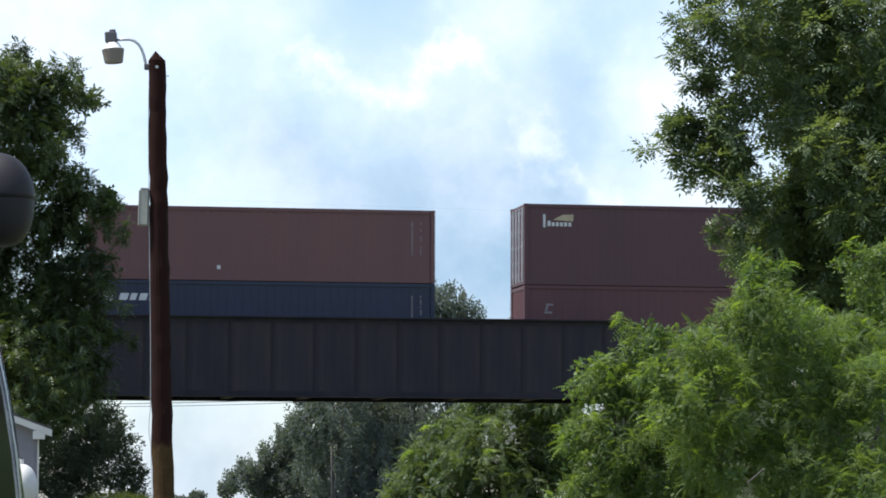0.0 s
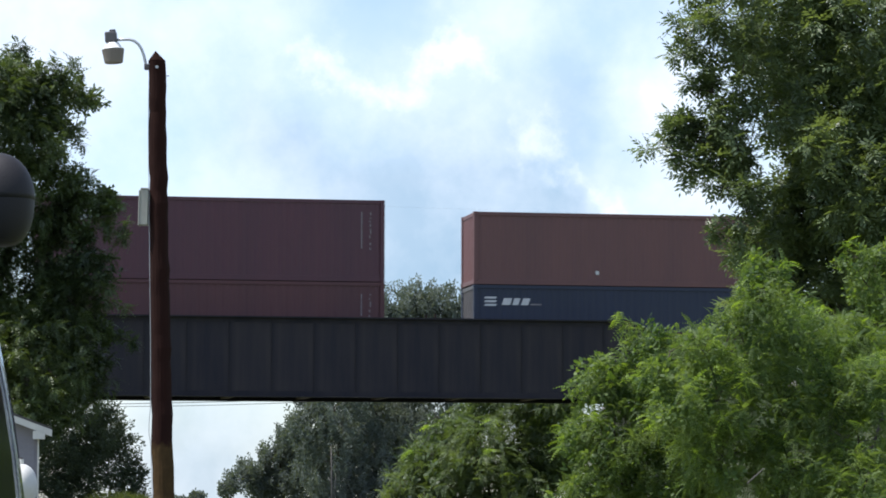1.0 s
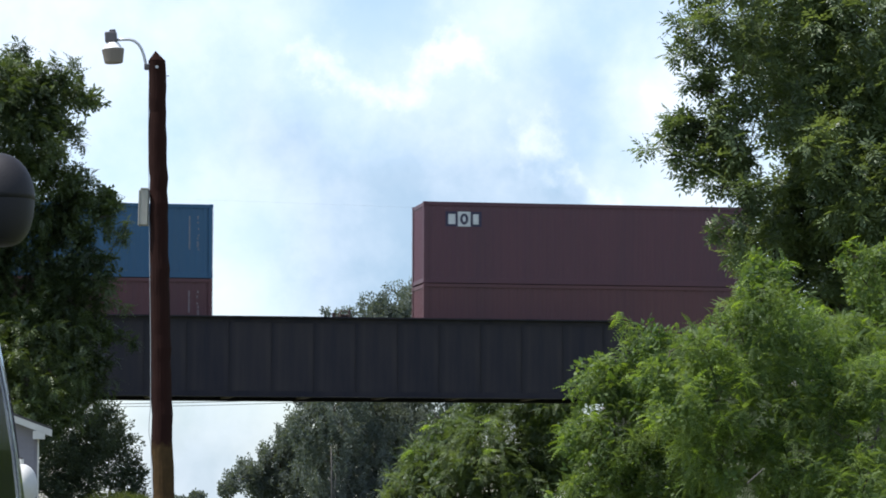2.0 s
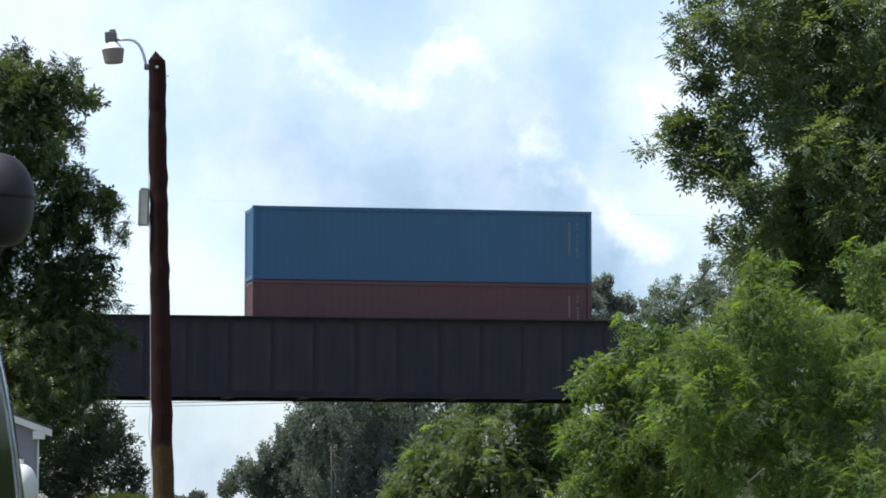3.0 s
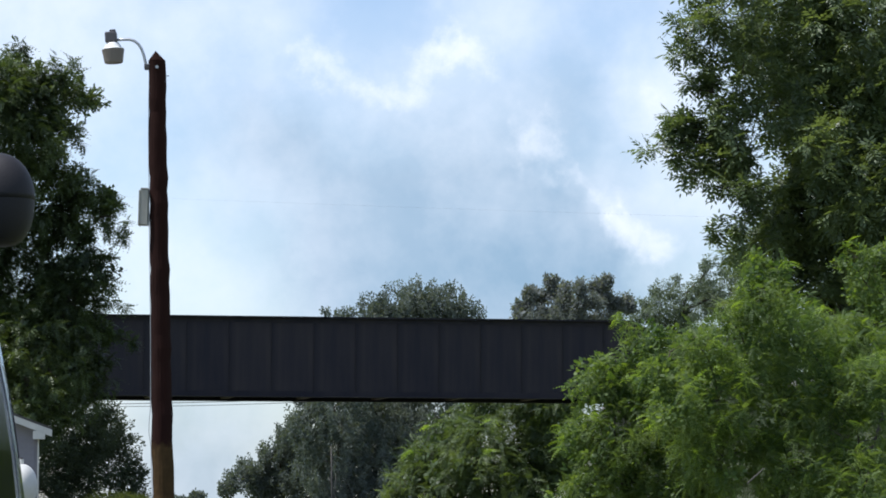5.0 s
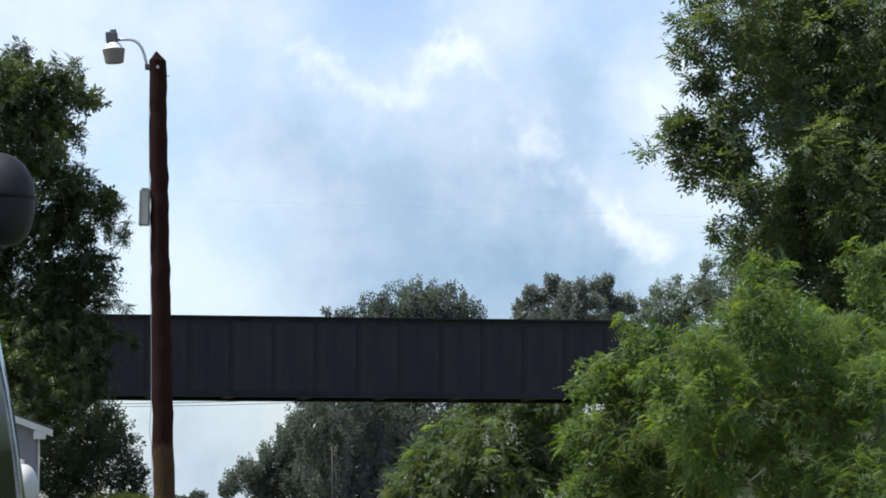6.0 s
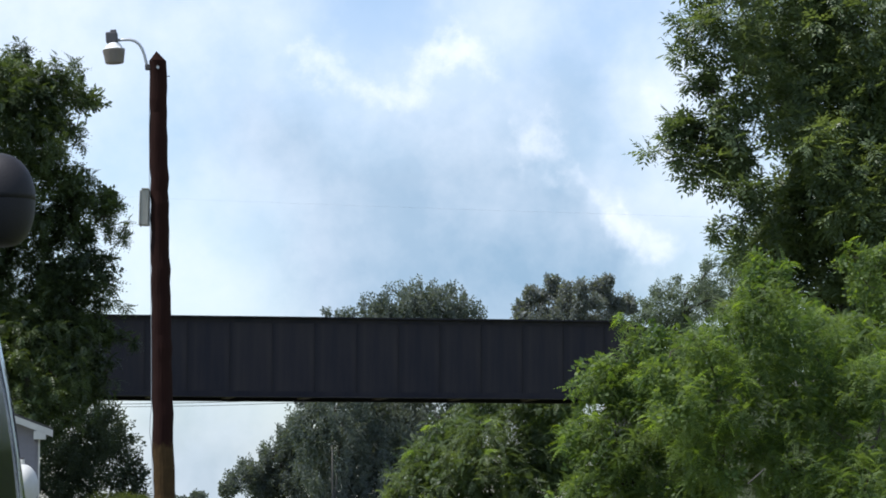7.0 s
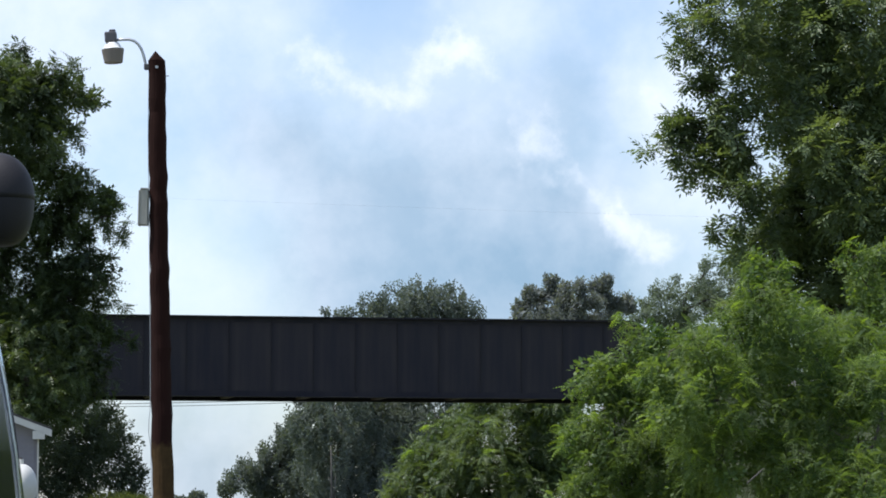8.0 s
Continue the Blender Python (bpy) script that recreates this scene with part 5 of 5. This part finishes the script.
tall = make_tree("shrub", "tall bright green locust shrub with pale fresh tips", "shrub", (4.514, 43.000, 0.621),
          [(4.61, 42.0, 4.73, 0.30), (4.47, 42.0, 4.29, 0.41), (4.07, 42.0, 3.96, 0.32), (3.67, 42.0, 3.56, 0.37),
    (4.27, 42.0, 3.57, 0.64), (5.07, 42.0, 3.73, 0.56), (3.87, 42.0, 2.86, 0.68), (4.74, 42.0, 2.78, 0.72),
    (3.94, 42.0, 2.06, 0.68), (4.89, 42.0, 1.91, 0.72), (5.54, 42.0, 2.94, 0.48), (2.96, 41.0, 3.21, 0.26),
    (3.31, 41.5, 3.61, 0.16), (3.23, 41.0, 2.75, 0.43), (6.11, 48.0, 3.86, 0.55), (6.83, 48.0, 3.68, 0.64),
    (5.79, 48.0, 4.40, 0.41), (6.52, 48.0, 4.04, 0.45), (6.40, 48.0, 1.59, 0.73), (5.59, 48.0, 1.59, 0.64),
    (4.91, 43.5, 3.40, 0.45), (5.85, 42.0, 2.30, 0.62), (6.00, 42.0, 3.00, 0.50), (5.90, 42.0, 1.60, 0.60)],
          PINNATE_FINE, LEAF_BUSH, 14, 15, 0.08, 0.20, per=10, young=0.15, core=0.55, fill=60, depth=0.9, lift=0.5, gap=0.5, thin=0.55, inset=0.05, group="shrubs beside the road")
at = tall.location
part("dead_twig", tube([Vector(p) - at for p in ((4.171, 41.000, 1.698), (4.296, 41.000, 1.806), (4.415, 41.100, 1.908))], [0.010, 0.012, 0.006], 6), DEAD_WOOD, tall, "pale dead twig")
make_tree("shrub", "spreading green locust shrub below the walnut tree", "shrub", (7.939, 56.400, 0.319),
          [(7.43, 56.2, 5.47, 0.34), (8.12, 56.2, 5.61, 0.38), (7.74, 56.2, 4.83, 0.64), (8.48, 56.2, 4.57, 0.72),
    (7.52, 56.2, 3.82, 0.75), (8.26, 56.2, 3.18, 0.87), (7.51, 56.2, 2.44, 0.83), (8.35, 56.2, 1.80, 0.87),
    (7.21, 56.2, 4.72, 0.36), (7.17, 52.0, 5.67, 0.33), (7.72, 52.0, 5.76, 0.37), (7.40, 52.0, 5.20, 0.42), (7.80, 52.0, 4.90, 0.45)],
          PINNATE_FINE, LEAF_BUSH, 5, 16, 0.08, 0.25, per=10, young=0.14, core=0.5, fill=60, depth=0.8, lift=0.5, gap=0.5, thin=0.55, inset=0.05, group="shrubs beside the road")
# beyond the bridge
make_tree("sumac", "leafy green sumac thicket beyond the bridge", "shrub", (1.566, 124.000, -0.548),
          [(1.44, 124.0, 4.70, 0.94), (2.85, 124.0, 4.82, 1.13), (0.16, 124.0, 3.77, 0.94), (-0.55, 124.0, 2.95, 0.85),
    (1.56, 124.0, 2.95, 1.64), (3.44, 124.0, 3.42, 1.53), (-1.36, 124.0, 2.01, 0.85), (0.39, 124.0, 1.78, 1.41),
    (2.73, 124.0, 1.32, 1.88), (4.49, 124.0, 4.13, 1.41), (-2.06, 124.0, 1.31, 0.52), (1.80, 124.0, 5.76, 1.17),
    (3.67, 124.0, 5.53, 1.17), (4.73, 124.0, 2.25, 1.41), (5.08, 124.0, 3.42, 1.41), (4.85, 124.0, 5.06, 0.94)],
          spray_shape(5, 0.46, 0.17, 0.055, droop=0.5), LEAF_SUMAC, 3.0, 17, 0.12, 0.45, per=6, core=0.5, young=0.05, fill=90, fill_from=0.5, depth=1.5, lift=0.5, gap=1.2)
# far trees: the haze before them is in their leaf colour
make_tree("broadleaf_tree", "tall broadleaf tree beyond the bridge, its green greyed by haze", "tree", (-3.071, 175.000, -0.456),
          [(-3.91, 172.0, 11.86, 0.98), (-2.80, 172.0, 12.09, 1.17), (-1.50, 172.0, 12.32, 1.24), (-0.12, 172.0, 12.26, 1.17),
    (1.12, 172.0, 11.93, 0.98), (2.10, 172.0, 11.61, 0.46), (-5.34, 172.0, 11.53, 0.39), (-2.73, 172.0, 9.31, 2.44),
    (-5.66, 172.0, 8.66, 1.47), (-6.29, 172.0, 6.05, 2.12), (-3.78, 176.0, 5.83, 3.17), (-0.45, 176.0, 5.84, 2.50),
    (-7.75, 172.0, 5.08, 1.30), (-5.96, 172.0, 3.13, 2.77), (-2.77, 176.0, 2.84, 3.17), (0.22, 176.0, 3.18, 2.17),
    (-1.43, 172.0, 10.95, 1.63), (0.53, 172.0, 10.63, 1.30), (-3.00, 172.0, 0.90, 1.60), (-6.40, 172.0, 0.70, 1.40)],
          TUFT_FAR, LEAF_FAR_HAZED, 4.2, 18, 0.3, 0.75, per=5, fill=50, fill_from=0.8, group="trees beyond the bridge", core=0.4, depth=2.5, lift=2.0, gap=2.4)
make_tree("broadleaf_tree", "rounded tree at the edge of the wood, its green greyed by haze", "tree", (-10.574, 185.000, -0.588),
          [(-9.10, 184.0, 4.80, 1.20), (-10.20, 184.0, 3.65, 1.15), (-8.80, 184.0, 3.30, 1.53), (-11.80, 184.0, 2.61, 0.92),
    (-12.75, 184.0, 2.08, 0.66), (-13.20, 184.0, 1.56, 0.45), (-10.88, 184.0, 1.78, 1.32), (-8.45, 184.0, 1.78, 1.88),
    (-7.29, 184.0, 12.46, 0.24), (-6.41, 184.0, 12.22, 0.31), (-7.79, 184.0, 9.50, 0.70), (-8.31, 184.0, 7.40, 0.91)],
          TUFT_FAR, LEAF_FAR_HAZED, 8, 19, 0.25, 0.6, per=5, fill=60, group="trees beyond the bridge", core=0.3, depth=1.5, lift=1.5, gap=2.0)
make_tree("poplar_tree", "tall poplar tree beyond the bridge, its green greyed by haze", "tree", (8.560, 200.000, -1.103),
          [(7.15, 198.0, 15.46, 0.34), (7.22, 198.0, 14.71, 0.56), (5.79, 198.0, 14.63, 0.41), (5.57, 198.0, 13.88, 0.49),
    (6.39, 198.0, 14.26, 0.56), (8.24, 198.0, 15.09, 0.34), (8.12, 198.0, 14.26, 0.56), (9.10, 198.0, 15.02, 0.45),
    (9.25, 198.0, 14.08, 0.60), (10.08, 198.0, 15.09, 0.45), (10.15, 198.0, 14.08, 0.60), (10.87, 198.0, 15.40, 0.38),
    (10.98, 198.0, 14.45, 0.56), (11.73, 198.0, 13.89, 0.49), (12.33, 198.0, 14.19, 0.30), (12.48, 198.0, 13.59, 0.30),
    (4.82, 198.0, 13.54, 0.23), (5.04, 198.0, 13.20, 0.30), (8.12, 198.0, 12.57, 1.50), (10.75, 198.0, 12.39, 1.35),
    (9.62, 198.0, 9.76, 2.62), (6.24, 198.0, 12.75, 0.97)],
          TUFT_FAR, LEAF_POPLAR_HAZED, 9, 20, 0.3, 0.6, per=5, fill=70, group="trees beyond the bridge", core=0.3, depth=1.5, lift=2.5, gap=2.0)
make_tree("broadleaf_tree", "green tree on the bank beyond the bridge, paled by haze", "tree", (12.077, 150.000, -0.416),
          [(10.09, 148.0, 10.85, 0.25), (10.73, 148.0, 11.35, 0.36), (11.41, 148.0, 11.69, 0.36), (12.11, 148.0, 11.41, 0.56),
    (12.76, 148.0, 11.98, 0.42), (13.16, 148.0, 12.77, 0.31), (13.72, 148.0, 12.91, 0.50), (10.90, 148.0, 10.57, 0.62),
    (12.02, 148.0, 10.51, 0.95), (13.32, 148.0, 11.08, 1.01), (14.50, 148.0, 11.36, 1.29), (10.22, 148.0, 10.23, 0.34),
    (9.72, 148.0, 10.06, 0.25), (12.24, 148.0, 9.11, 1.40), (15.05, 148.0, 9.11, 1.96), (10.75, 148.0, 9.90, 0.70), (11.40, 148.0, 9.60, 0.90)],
          TUFT_MID, LEAF_BANK_HAZED, 240, 21, 0.25, 0.4, 0.0, 30, group="trees beyond the bridge", core=0.25, flat=1.2, depth=1.5)
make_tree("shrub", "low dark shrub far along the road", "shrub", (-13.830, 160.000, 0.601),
          [(-14.05, 160.0, 1.08, 0.42), (-13.38, 160.0, 1.08, 0.36), (-14.44, 160.0, 1.14, 0.36), (-13.08, 160.0, 1.20, 0.15)], TUFT_FAR, LEAF_FAR_HAZED, 150, 22, 0.06, 0.3, 0.0)


def make_dead_trunk():
    """A bare grey trunk in front of the far wood."""
    foot = Vector((-5.882, 160.000, -1.187))
    foot.z = ground_z(160) - 0.05
    t = thing("dead_tree", Matrix.Translation(foot), "bare pale grey dead trunk before the wood", "tree")
    bm = tube([(0, 0, -0.1), Vector((-5.928, 160.000, 2.121)) - foot, Vector((-5.968, 160.000, 3.990)) - foot], [0.055, 0.042, 0.02], 8)
    tube([Vector((-5.860, 160.000, 0.616)) - foot, Vector((-5.717, 160.000, 2.121)) - foot, Vector((-5.718, 160.000, 2.423)) - foot], [0.034, 0.026, 0.012], 6, bm)
    tube([Vector((-5.927, 160.000, 1.820)) - foot, Vector((-6.110, 160.000, 2.271)) - foot], [0.03, 0.012], 6, bm)
    part("trunk", bm, DEAD_WOOD, t, "", True)


make_dead_trunk()


def make_weeds():
    """Tall yellow-green weeds at the roadside: blades and small leaves."""
    rng = np.random.default_rng(31)
    n = 5200
    c = np.array((-7.508, 70.000, 1.555))
    p = np.stack((c[0] + rng.normal(0, 0.75, n), c[1] + rng.normal(0, 1.2, n), np.zeros(n)), axis=1)
    h = rng.uniform(0.9, 1.62, n) * (1 - 0.2 * ((p[:, 0] - c[0]) / 1.2) ** 2).clip(0.3, 1)
    lean = rng.normal(0, 0.14, (n, 3)) * (1, 1, 0)
    side = unit(rng.normal(size=(n, 3)) * (1, 1, 0)) * 0.014
    up = np.zeros((n, 3))
    up[:, 2] = h
    blades = np.stack((p - side, p + up * 0.6 + lean * 0.5 - side, p + up + lean, p + up * 0.55 + lean * 0.5 + side), axis=1)
    shape = tuft_shape(5, 0.06, 0.07, 0.025, 9)
    k = rng.integers(0, n, 2600)
    leaves = (p[k] + up[k] * rng.uniform(0.5, 1.0, (2600, 1)) + lean[k])[:, None, :] + shape[None]
    me = leaf_mesh("tall_weeds", np.concatenate((blades.reshape(-1, 3), leaves.reshape(-1, 3))))
    me.materials.append(LEAF_WEED)
    tagged(new("tall_weeds", me), "tall yellow-green roadside weeds", "weeds", kind="stuff")


make_weeds()


# ---- what moves ----
SPEED = 13.58


def motions():
    """The train rolls east at a steady pace; its wheels turn with it."""
    for ob, x, z in CARS:
        walk(ob, [(k / 2, LINE @ pose(x + SPEED * k / 2, 0, z)) for k in range(17)])
    for_bough = ((0.0, 0.0), (1.7, 0.1), (2.8, -0.4), (4.5, -0.5), (5.8, -1.0), (6.5, -1.5), (7.1, -1.5), (7.5, -1.1), (8.0, -0.6))
    walk(BOUGH, [(t, Matrix.Translation(BOUGH_JOINT) @ pose(0, 0, 0, 0, a, 0)) for t, a in for_bough])
    for axle, x in WHEELS:
        walk(axle, [(k / 30, pose(x, MIDDLE, 0.42, 0, math.degrees(SPEED / 0.42 * k / 30) % 360, 0)) for k in range(241)])


motions()
